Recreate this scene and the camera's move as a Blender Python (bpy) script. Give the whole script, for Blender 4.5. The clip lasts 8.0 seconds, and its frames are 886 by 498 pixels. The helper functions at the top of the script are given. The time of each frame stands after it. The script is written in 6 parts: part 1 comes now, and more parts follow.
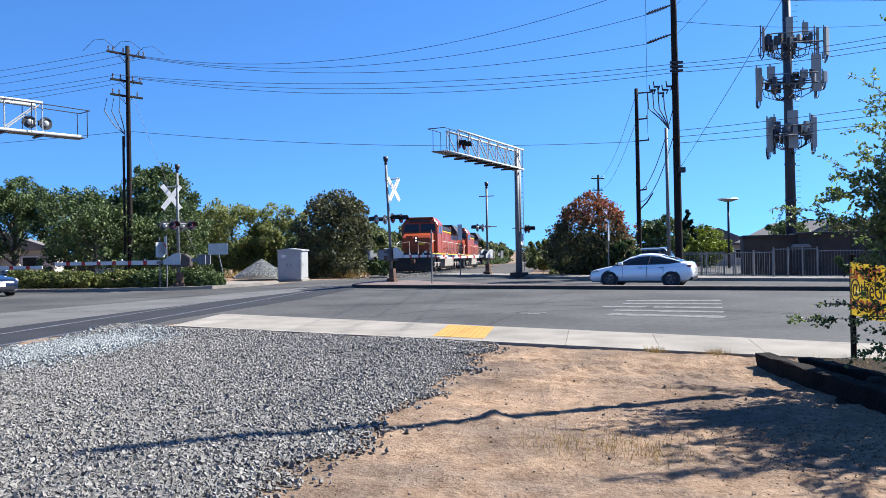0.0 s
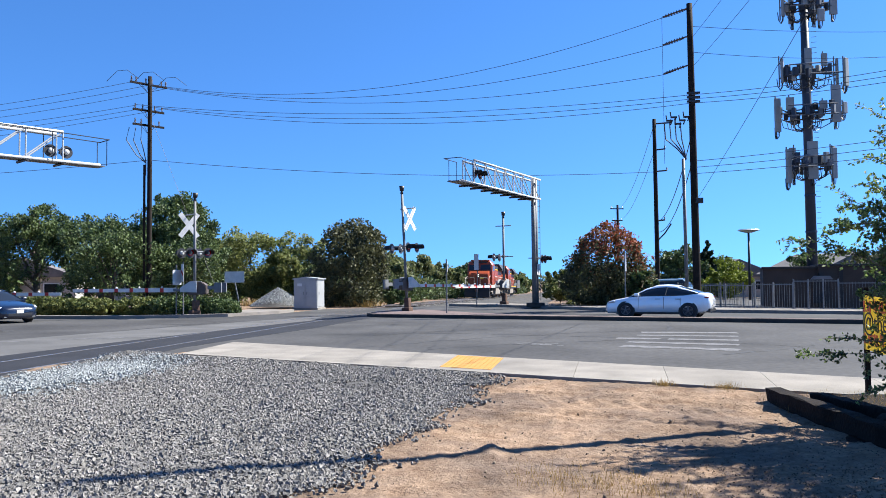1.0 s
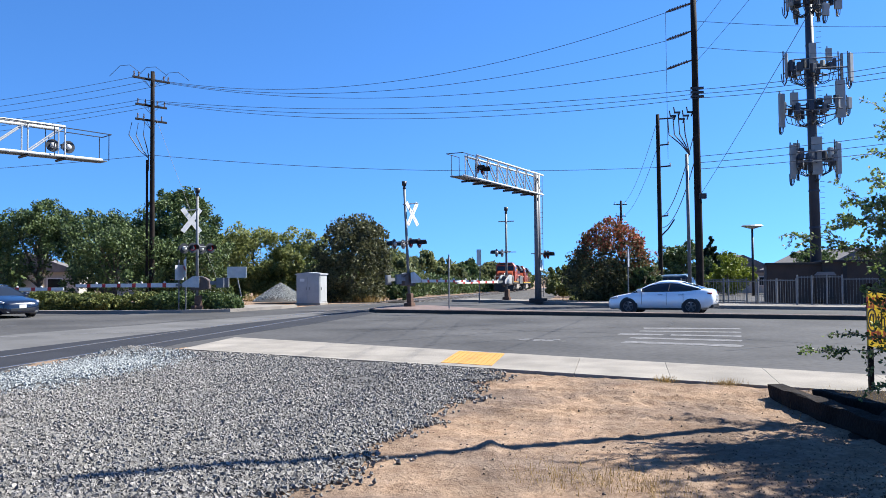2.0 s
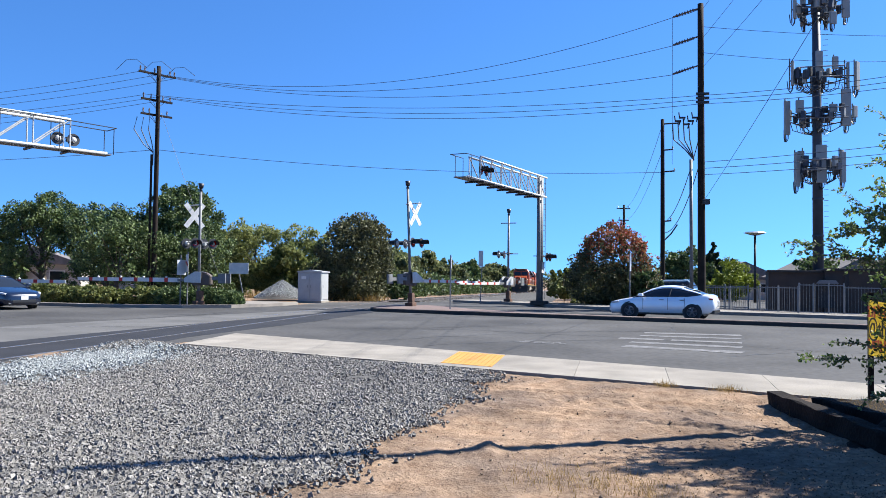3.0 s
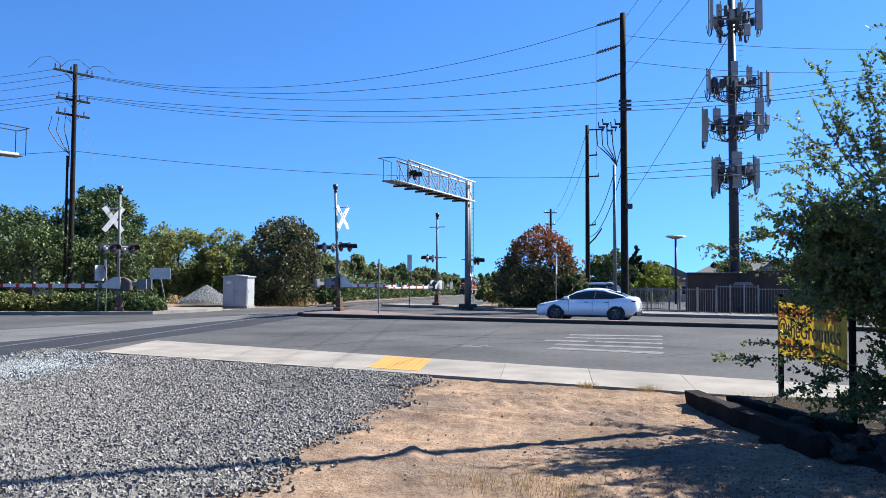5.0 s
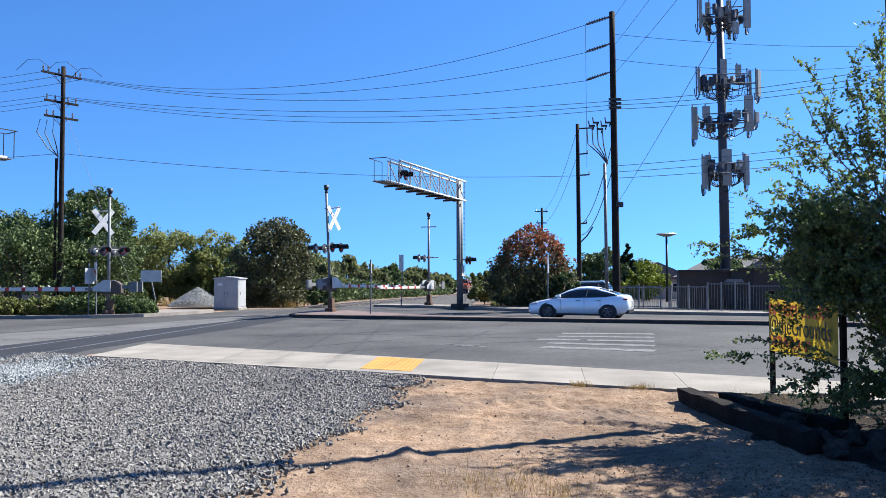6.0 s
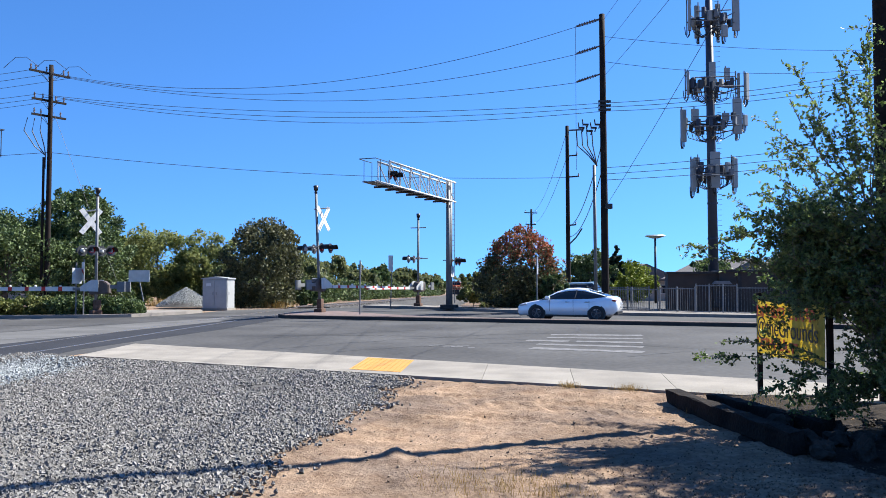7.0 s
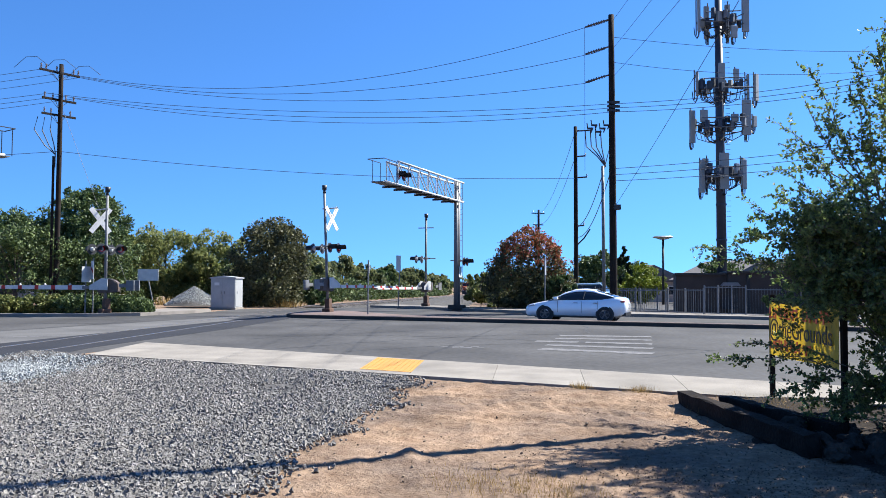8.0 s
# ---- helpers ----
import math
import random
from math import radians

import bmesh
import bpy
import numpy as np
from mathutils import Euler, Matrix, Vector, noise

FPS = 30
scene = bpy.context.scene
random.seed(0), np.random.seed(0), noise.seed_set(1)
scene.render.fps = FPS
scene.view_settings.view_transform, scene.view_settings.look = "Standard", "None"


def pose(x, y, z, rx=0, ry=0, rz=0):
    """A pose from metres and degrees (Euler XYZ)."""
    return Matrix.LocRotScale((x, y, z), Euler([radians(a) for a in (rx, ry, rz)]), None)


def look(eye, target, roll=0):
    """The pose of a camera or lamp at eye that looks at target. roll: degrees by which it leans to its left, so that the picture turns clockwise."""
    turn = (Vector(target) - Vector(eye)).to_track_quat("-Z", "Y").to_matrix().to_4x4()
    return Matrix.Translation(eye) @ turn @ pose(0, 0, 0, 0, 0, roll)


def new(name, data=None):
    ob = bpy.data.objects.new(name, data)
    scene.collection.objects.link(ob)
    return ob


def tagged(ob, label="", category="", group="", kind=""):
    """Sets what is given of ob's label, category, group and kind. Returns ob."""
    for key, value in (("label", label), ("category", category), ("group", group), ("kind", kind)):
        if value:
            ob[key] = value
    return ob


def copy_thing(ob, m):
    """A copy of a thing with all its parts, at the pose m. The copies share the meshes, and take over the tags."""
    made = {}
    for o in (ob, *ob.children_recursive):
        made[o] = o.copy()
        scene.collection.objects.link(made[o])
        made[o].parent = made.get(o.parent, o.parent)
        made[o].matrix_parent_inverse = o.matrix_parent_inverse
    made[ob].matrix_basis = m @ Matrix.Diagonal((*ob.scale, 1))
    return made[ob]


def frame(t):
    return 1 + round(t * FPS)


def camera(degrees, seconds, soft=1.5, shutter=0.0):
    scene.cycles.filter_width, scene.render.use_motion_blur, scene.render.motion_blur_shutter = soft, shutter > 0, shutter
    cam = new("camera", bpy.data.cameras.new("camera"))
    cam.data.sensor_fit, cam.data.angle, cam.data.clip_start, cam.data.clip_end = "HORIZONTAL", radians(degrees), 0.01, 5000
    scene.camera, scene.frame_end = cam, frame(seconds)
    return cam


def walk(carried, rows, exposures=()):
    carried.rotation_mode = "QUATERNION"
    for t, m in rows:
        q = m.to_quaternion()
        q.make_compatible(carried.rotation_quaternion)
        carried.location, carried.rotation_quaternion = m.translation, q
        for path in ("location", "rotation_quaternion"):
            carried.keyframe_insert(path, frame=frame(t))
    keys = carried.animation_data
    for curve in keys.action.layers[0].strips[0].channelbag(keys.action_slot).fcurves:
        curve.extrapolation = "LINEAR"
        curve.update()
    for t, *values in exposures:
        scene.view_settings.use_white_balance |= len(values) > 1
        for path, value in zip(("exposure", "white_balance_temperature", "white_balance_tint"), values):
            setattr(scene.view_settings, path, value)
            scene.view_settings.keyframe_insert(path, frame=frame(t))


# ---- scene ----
cam = camera(58.5, 8.0, soft=0.5)
PATH = [
    (0.0, pose(-0.256, -0.178, 1.646, 90.103, 0.950, 4.682)),
    (0.5, pose(-0.171, -0.186, 1.656, 91.475, 1.052, 5.161)),
    (1.0, pose(-0.046, -0.065, 1.649, 92.250, 0.549, 6.121)),
    (2.5, pose(-0.013, -0.001, 1.646, 91.806, 0.331, 6.505)),
    (3.0, pose(-0.013, -0.013, 1.643, 91.961, -0.716, 6.473)),
    (3.5, pose(-0.003, -0.004, 1.645, 92.321, -0.711, 5.084)),
    (4.0, pose(0.028, 0.006, 1.651, 92.295, -0.436, 2.300)),
    (4.5, pose(0.040, 0.006, 1.648, 92.293, -0.436, 1.504)),
    (6.0, pose(0.038, 0.019, 1.654, 92.265, 0.168, 0.794)),
    (6.5, pose(0.044, 0.022, 1.654, 92.262, 0.111, 0.000)),
    (7.0, pose(0.031, 0.008, 1.654, 92.333, -0.022, 0.019)),
    (7.5, pose(0.016, 0.005, 1.653, 92.336, -0.205, 0.095)),
    (8.0, pose(-0.045, -0.001, 1.658, 92.343, -0.284, 0.480)),
]
walk(cam, PATH)

# ---- light: a clear midday, the sun high on the far right ----
SUN_TO = Vector((0.905, 0.412, 1.0)).normalized()
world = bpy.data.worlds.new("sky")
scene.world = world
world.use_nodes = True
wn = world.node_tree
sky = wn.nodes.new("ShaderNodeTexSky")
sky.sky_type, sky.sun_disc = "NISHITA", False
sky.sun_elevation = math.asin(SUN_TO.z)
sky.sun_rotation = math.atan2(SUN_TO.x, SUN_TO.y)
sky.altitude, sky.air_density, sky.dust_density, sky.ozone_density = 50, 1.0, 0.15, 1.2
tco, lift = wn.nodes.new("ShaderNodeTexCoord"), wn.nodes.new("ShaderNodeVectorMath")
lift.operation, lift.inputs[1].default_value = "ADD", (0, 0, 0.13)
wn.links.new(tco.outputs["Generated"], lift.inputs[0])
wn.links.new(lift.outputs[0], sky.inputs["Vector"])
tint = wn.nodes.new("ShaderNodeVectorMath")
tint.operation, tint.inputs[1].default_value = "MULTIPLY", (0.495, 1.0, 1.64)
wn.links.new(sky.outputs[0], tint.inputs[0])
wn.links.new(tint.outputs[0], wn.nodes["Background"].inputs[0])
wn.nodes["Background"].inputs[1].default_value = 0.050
sun_data = bpy.data.lights.new("sun", "SUN")
sun_data.energy, sun_data.angle, sun_data.color = 5.0, radians(0.53), (0.97, 0.95, 0.895)
sun = new("sun", sun_data)
sun.matrix_world = look(SUN_TO * 60, (0, 0, 0))
scene.view_settings.exposure = 1.51


# ---- materials ----
def srgb(h):
    v = [int(h[i:i + 2], 16) / 255 for i in (0, 2, 4)]
    return tuple((c / 12.92 if c < 0.04045 else ((c + 0.055) / 1.055) ** 2.4) for c in v)


def mat(name, col, rough=0.6, metal=0.0, vary=0.25, size=3.0, fine=40.0, bump=0.15, spec=0.5, rnd=0.0, island=False, sub=0.0):
    """Colour varied at two scales with fine relief; sizes are waves a metre."""
    m = bpy.data.materials.new(name)
    m.use_nodes = True
    t = m.node_tree
    b = t.nodes["Principled BSDF"]
    b.inputs["Roughness"].default_value, b.inputs["Metallic"].default_value = rough, metal
    b.inputs["Specular IOR Level"].default_value = spec
    co = t.nodes.new("ShaderNodeTexCoord")

    def tex(scale, detail=4):
        n = t.nodes.new("ShaderNodeTexNoise")
        n.inputs["Scale"].default_value, n.inputs["Detail"].default_value = scale, detail
        t.links.new(co.outputs["Object"], n.inputs["Vector"])
        return n.outputs["Fac"]

    def scaled(sock, lo, hi):
        r = t.nodes.new("ShaderNodeMapRange")
        r.inputs["From Min"].default_value, r.inputs["From Max"].default_value = 0.3, 0.7
        r.inputs["To Min"].default_value, r.inputs["To Max"].default_value = lo, hi
        t.links.new(sock, r.inputs["Value"])
        return r.outputs[0]

    def mul(a, c):
        n = t.nodes.new("ShaderNodeMath")
        n.operation = "MULTIPLY"
        t.links.new(a, n.inputs[0])
        t.links.new(c, n.inputs[1])
        return n.outputs[0]

    big, small = tex(size), tex(fine, 3)
    k = mul(scaled(big, 1 - vary, 1 + vary), scaled(small, 1 - vary * 0.6, 1 + vary * 0.6))
    if rnd:
        if island:
            src = t.nodes.new("ShaderNodeNewGeometry").outputs["Random Per Island"]
        else:
            src = t.nodes.new("ShaderNodeObjectInfo").outputs["Random"]
        r = t.nodes.new("ShaderNodeMapRange")
        r.inputs["To Min"].default_value, r.inputs["To Max"].default_value = 1 - rnd, 1 + rnd
        t.links.new(src, r.inputs["Value"])
        k = mul(k, r.outputs[0])
    v = t.nodes.new("ShaderNodeVectorMath")
    v.operation = "SCALE"
    v.inputs[0].default_value = col
    t.links.new(k, v.inputs["Scale"])
    t.links.new(v.outputs[0], b.inputs["Base Color"])
    if sub:
        b.inputs["Subsurface Weight"].default_value = sub
    if bump:
        bp = t.nodes.new("ShaderNodeBump")
        bp.inputs["Strength"].default_value, bp.inputs["Distance"].default_value = bump, 0.02
        t.links.new(small, bp.inputs["Height"])
        t.links.new(bp.outputs[0], b.inputs["Normal"])
    return m


def leaf_mat(name, a, c, spec=0.3, through_light=0.3):
    """Leaves whose tint runs from a to c, clump by clump; light comes through them."""
    m = bpy.data.materials.new(name)
    m.use_nodes = True
    t = m.node_tree
    b = t.nodes["Principled BSDF"]
    b.inputs["Roughness"].default_value, b.inputs["Specular IOR Level"].default_value = 0.55, spec
    g = t.nodes.new("ShaderNodeNewGeometry")
    co = t.nodes.new("ShaderNodeTexCoord")
    n = t.nodes.new("ShaderNodeTexNoise")
    n.inputs["Scale"].default_value = 0.6
    t.links.new(co.outputs["Object"], n.inputs["Vector"])
    add = t.nodes.new("ShaderNodeMath")
    add.operation = "ADD"
    t.links.new(g.outputs["Random Per Island"], add.inputs[0])
    t.links.new(n.outputs["Fac"], add.inputs[1])
    rmp = t.nodes.new("ShaderNodeMapRange")
    rmp.inputs["From Min"].default_value, rmp.inputs["From Max"].default_value = 0.5, 1.5
    t.links.new(add.outputs[0], rmp.inputs["Value"])
    mix = t.nodes.new("ShaderNodeMix")
    mix.data_type = "RGBA"
    mix.inputs[6].default_value, mix.inputs[7].default_value = (*a, 1), (*c, 1)
    t.links.new(rmp.outputs[0], mix.inputs[0])
    t.links.new(mix.outputs[2], b.inputs["Base Color"])
    tr = t.nodes.new("ShaderNodeBsdfTranslucent")
    t.links.new(mix.outputs[2], tr.inputs["Color"])
    mx = t.nodes.new("ShaderNodeMixShader")
    mx.inputs[0].default_value = through_light
    t.links.new(b.outputs[0], mx.inputs[1])
    t.links.new(tr.outputs[0], mx.inputs[2])
    t.links.new(mx.outputs[0], t.nodes["Material Output"].inputs[0])
    return m


def glass_mat(name, col=(0.02, 0.025, 0.03), rough=0.04):
    m = bpy.data.materials.new(name)
    m.use_nodes = True
    b = m.node_tree.nodes["Principled BSDF"]
    b.inputs["Base Color"].default_value = (*col, 1)
    b.inputs["Roughness"].default_value = rough
    return m


def glow(name, col, power):
    m = bpy.data.materials.new(name)
    m.use_nodes = True
    b = m.node_tree.nodes["Principled BSDF"]
    b.inputs["Base Color"].default_value = (*col, 1)
    b.inputs["Emission Color"].default_value = (*col, 1)
    b.inputs["Emission Strength"].default_value = power
    return m


def soil(name):
    """Dry soil: broad pale and brown patches, crumbs, small dark specks, fine relief."""
    m = mat(name, (0.245, 0.180, 0.128), 0.95, vary=0.22, size=0.9, fine=14, bump=0.0, spec=0.1)
    t = m.node_tree
    b = t.nodes["Principled BSDF"]
    base = b.inputs["Base Color"].links[0].from_socket
    co = t.nodes.new("ShaderNodeTexCoord")
    n1, n2, vo = t.nodes.new("ShaderNodeTexNoise"), t.nodes.new("ShaderNodeTexNoise"), t.nodes.new("ShaderNodeTexVoronoi")
    n1.inputs["Scale"].default_value, n1.inputs["Detail"].default_value = 0.8, 10
    n2.inputs["Scale"].default_value, n2.inputs["Detail"].default_value = 30, 6
    vo.inputs["Scale"].default_value = 22
    for n in (n1, n2, vo):
        t.links.new(co.outputs["Object"], n.inputs["Vector"])
    n4 = t.nodes.new("ShaderNodeTexNoise")
    n4.inputs["Scale"].default_value, n4.inputs["Detail"].default_value, n4.inputs["Roughness"].default_value = 3.5, 12, 0.7
    t.links.new(co.outputs["Object"], n4.inputs["Vector"])
    r4 = t.nodes.new("ShaderNodeValToRGB")
    r4.color_ramp.elements[0].position, r4.color_ramp.elements[1].position = 0.36, 0.58
    r4.color_ramp.elements[0].color, r4.color_ramp.elements[1].color = (0.78, 0.72, 0.68, 1), (1.06, 1.06, 1.06, 1)
    t.links.new(n4.outputs["Fac"], r4.inputs[0])
    r1, r2 = t.nodes.new("ShaderNodeValToRGB"), t.nodes.new("ShaderNodeValToRGB")
    r1.color_ramp.elements[0].position, r1.color_ramp.elements[1].position = 0.38, 0.66
    r1.color_ramp.elements[0].color, r1.color_ramp.elements[1].color = (0.62, 0.62, 0.66, 1), (1.14, 1.07, 1.0, 1)
    r2.color_ramp.elements[0].position, r2.color_ramp.elements[1].position = 0.05, 0.16
    r2.color_ramp.elements[0].color, r2.color_ramp.elements[1].color = (0.55, 0.52, 0.5, 1), (1, 1, 1, 1)
    t.links.new(n1.outputs["Fac"], r1.inputs[0])
    t.links.new(vo.outputs["Distance"], r2.inputs[0])
    for r in (r1, r2, r4):
        x = t.nodes.new("ShaderNodeMix")
        x.data_type, x.blend_type = "RGBA", "MULTIPLY"
        x.inputs[0].default_value = 0.6 if r == r2 else 1.0
        t.links.new(base, x.inputs[6])
        t.links.new(r.outputs[0], x.inputs[7])
        base = x.outputs[2]
    t.links.new(base, b.inputs["Base Color"])
    bp = t.nodes.new("ShaderNodeBump")
    bp.inputs["Strength"].default_value, bp.inputs["Distance"].default_value = 0.9, 0.018
    t.links.new(n2.outputs["Fac"], bp.inputs["Height"])
    bq = t.nodes.new("ShaderNodeBump")
    bq.inputs["Strength"].default_value, bq.inputs["Distance"].default_value = 0.8, 0.06
    t.links.new(n4.outputs["Fac"], bq.inputs["Height"])
    t.links.new(bq.outputs[0], bp.inputs["Normal"])
    t.links.new(bp.outputs[0], b.inputs["Normal"])
    return m


M_DIRT = soil("dry_soil")
M_ASPHALT = mat("asphalt", (0.0549, 0.053, 0.0514), 0.9, vary=0.34, size=0.3, fine=7, bump=0.25, spec=0.25)
M_NEWASPHALT = mat("new_asphalt", (0.0187, 0.0192, 0.0224), 0.85, vary=0.2, size=0.6, fine=60, bump=0.3, spec=0.3)
M_CONCRETE = mat("concrete", (0.214, 0.194, 0.167), 0.9, vary=0.2, size=1.2, fine=70, bump=0.15, spec=0.2, rnd=0.06)
M_KERB = mat("kerb_concrete", (0.0482, 0.0433, 0.0395), 0.9, vary=0.2, size=2, fine=50, spec=0.2)
M_YELLOW = mat("tactile_yellow", (0.427, 0.203, 0.032), 0.7, vary=0.1, size=3, fine=60)
M_PAINT = mat("road_paint", (0.106, 0.103, 0.102), 0.85, vary=0.4, size=5, fine=40, bump=0.1)
M_BRICKRED = mat("median_paving", (0.139, 0.0955, 0.0826), 0.9, vary=0.2, size=2, fine=40, rnd=0.15)
M_STONE = mat("ballast_stone", (0.173, 0.163, 0.15), 0.9, vary=0.3, size=15, fine=90, bump=0.4, spec=0.15, rnd=0.34, island=True)
M_WHITESTONE = mat("pale_stone", (0.222, 0.235, 0.23), 0.9, vary=0.2, size=15, fine=90, bump=0.3, rnd=0.25, island=True)
M_GALV = mat("galvanised_steel", (0.136, 0.142, 0.149), 0.6, 0.1, vary=0.15, size=4, fine=30, bump=0.05)
M_ALU = mat("white_aluminium", (0.445, 0.452, 0.445), 0.45, 0.2, vary=0.1, size=4, fine=30, bump=0.04)
M_DARK = mat("black_steel", (0.02, 0.021, 0.024), 0.5, 0.0, vary=0.3, size=5, fine=40, bump=0.1)
M_WOODPOLE = mat("creosote_pole", (0.0192, 0.015, 0.0126), 0.85, vary=0.35, size=2, fine=25, bump=0.5, spec=0.12)
M_WHITE = mat("white_reflective", (0.55, 0.55, 0.537), 0.6, vary=0.08, size=4, fine=30, bump=0.03)
M_RED = mat("red_reflective", (0.4, 0.0193, 0.0162), 0.5, vary=0.1, size=6, fine=40, bump=0.03)
M_RUST = mat("rusty_steel", (0.0894, 0.0476, 0.0308), 0.8, 0.1, vary=0.35, size=6, fine=50, bump=0.3)
M_RAIL = mat("rail_steel", (0.16, 0.13, 0.115), 0.55, 0.4, vary=0.2, size=3, fine=30)
M_RAILTOP = mat("polished_rail", (0.55, 0.55, 0.56), 0.25, 0.9, vary=0.1, size=3, fine=30, bump=0.02)
M_TIE = mat("wood_tie", (0.0464, 0.0387, 0.032), 0.95, vary=0.3, size=3, fine=40, bump=0.5, rnd=0.3)
M_LENS = glass_mat("red_lens", (0.30, 0.008, 0.008), 0.15)
M_WIRE = mat("black_wire", (0.05, 0.052, 0.06), 0.6, vary=0.1, bump=0)
M_PORCELAIN = mat("insulator", (0.10, 0.08, 0.075), 0.3, vary=0.1, size=9, bump=0)


# ---- mesh helpers ----
def part(name, bm, material, parent=None, label="", smooth=False):
    me = bpy.data.meshes.new(name)
    bm.normal_update()
    bm.to_mesh(me)
    bm.free()
    me.materials.append(material)
    if smooth:
        for p in me.polygons:
            p.use_smooth = True
    ob = new(name, me)
    if parent:
        ob.parent = parent
    if label:
        ob["label"] = label
    return ob


def grade(y):
    """The fall of the land beyond the crossing."""
    return -0.0135 * max(0.0, min(y, 420.0) - 47.0)


def thing(name, label, category, at=(0, 0, 0), rz=0.0, group="", kind=""):
    ob = new(name)
    ob.empty_display_size = 0.3
    ob.matrix_basis = pose(at[0], at[1], at[2] + grade(at[1]), 0, 0, rz)
    return tagged(ob, label, category, group, kind)


def again(ob, parent, m=None):
    """Another piece on the same mesh under parent."""
    o = new(ob.name.split(".")[0], ob.data)
    o.parent = parent
    o.matrix_basis = m if m is not None else ob.matrix_basis
    if "label" in ob.keys():
        o["label"] = ob["label"]
    return o


def box(bm, c, s, m=None, bevel=0.0):
    mm = Matrix.Translation(c)
    if m is not None:
        mm = mm @ m
    r = bmesh.ops.create_cube(bm, size=1, matrix=mm @ Matrix.Diagonal((*s, 1)))
    if bevel:
        es = list({e for v in r["verts"] for e in v.link_edges})
        bmesh.ops.bevel(bm, geom=es, offset=bevel, segments=2, affect="EDGES", profile=0.7)
    return bm


def tube(bm, a, b, r0, r1=None, n=10, caps=True):
    a, b = Vector(a), Vector(b)
    d = b - a
    m = Matrix.Translation((a + b) / 2) @ d.to_track_quat("Z", "Y").to_matrix().to_4x4()
    bmesh.ops.create_cone(bm, cap_ends=caps, segments=n, radius1=r0, radius2=r0 if r1 is None else r1, depth=d.length, matrix=m)
    return bm


def path_tube(bm, pts, r, n=6, r1=None):
    """A tube of n sides along a line of points."""
    rings = []
    for i, p in enumerate(pts):
        p = Vector(p)
        d = (Vector(pts[min(i + 1, len(pts) - 1)]) - Vector(pts[max(i - 1, 0)])).normalized()
        q = d.to_track_quat("Z", "Y").to_matrix()
        rr = r if r1 is None else r + (r1 - r) * i / (len(pts) - 1)
        rings.append([bm.verts.new(p + q @ Vector((rr * math.cos(2 * math.pi * k / n), rr * math.sin(2 * math.pi * k / n), 0))) for k in range(n)])
    for a, b in zip(rings, rings[1:]):
        for k in range(n):
            bm.faces.new((a[k], a[(k + 1) % n], b[(k + 1) % n], b[k]))
    return bm


def slab(bm, pts, z0, z1):
    """A plate with the outline pts (anticlockwise) from z0 up to z1."""
    lo = [bm.verts.new((x, y, z0)) for x, y in pts]
    hi = [bm.verts.new((x, y, z1)) for x, y in pts]
    bm.faces.new(hi)
    n = len(pts)
    for i in range(n):
        bm.faces.new((lo[i], lo[(i + 1) % n], hi[(i + 1) % n], hi[i]))
    bmesh.ops.recalc_face_normals(bm, faces=bm.faces[:])
    return bm


def prism(bm, prof, y0, y1, m=None):
    """An outline in x, z drawn out along y."""
    a = [bm.verts.new((x, y0, z)) for x, z in prof]
    b = [bm.verts.new((x, y1, z)) for x, z in prof]
    n = len(prof)
    fs = [bm.faces.new(a), bm.faces.new(b[::-1])]
    for i in range(n):
        fs.append(bm.faces.new((a[i], b[i], b[(i + 1) % n], a[(i + 1) % n])))
    if m is not None:
        bmesh.ops.transform(bm, matrix=m, verts=a + b)
    bmesh.ops.recalc_face_normals(bm, faces=fs)
    return bm


B = bmesh.new


# ---- the ground, road, pavements and track ----
TRACK_X, TRACK_SLOPE = -11.3, 0.058        # the track's middle: x = TRACK_X + TRACK_SLOPE * y
TRACK_TURN = -math.degrees(math.atan(TRACK_SLOPE))


def rail_at(y):
    return TRACK_X + TRACK_SLOPE * y


def lumps(x, y):
    """The unevenness of the soil near the camera, with two wheel ruts and a small mound."""
    h = 0.03 * noise.noise((x * 0.5, y * 0.5, 0)) + 0.018 * noise.noise((x * 2.1, y * 2.1, 3)) + 0.017 * noise.noise((x * 6, y * 6, 7)) + 0.011 * noise.noise((x * 14, y * 14, 9))
    f = (x - 0.6) * 0.35 + (y - 10.6)           # lug prints of a machine that turned here
    if abs(f) < 0.5 and 0.0 < x < 2.6:
        h += 0.016 * math.sin(22 * (x + 0.3 * y)) * (1 - abs(f) * 2)
    f = (x + 0.3) * 0.6 + (y - 8.9)
    if abs(f) < 0.25 and -1.2 < x < 1.0:
        h += 0.013 * math.sin(26 * (x - 0.4 * y)) * (1 - abs(f) * 4)
    for k, off in ((-0.45, 9.9), (-0.45, 11.4)):
        d = y - (off + k * x)
        if abs(d) < 0.6 and x > -1.2:
            h -= 0.03 * math.exp(-(d / 0.13) ** 2) * (0.6 + 0.4 * math.sin(38 * x))
            h += 0.018 * math.exp(-((abs(d) - 0.24) / 0.09) ** 2)
    rise = max(0.0, min(1.0, 1.0 - (16.6 - 0.487 * (x + 7.7) - y) / 1.6))
    h += 0.08 * rise * rise * (3 - 2 * rise)
    h += 0.07 * math.exp(-((x + 0.42) ** 2 / 0.012 + (y - 7.55) ** 2 / 0.05))
    return h


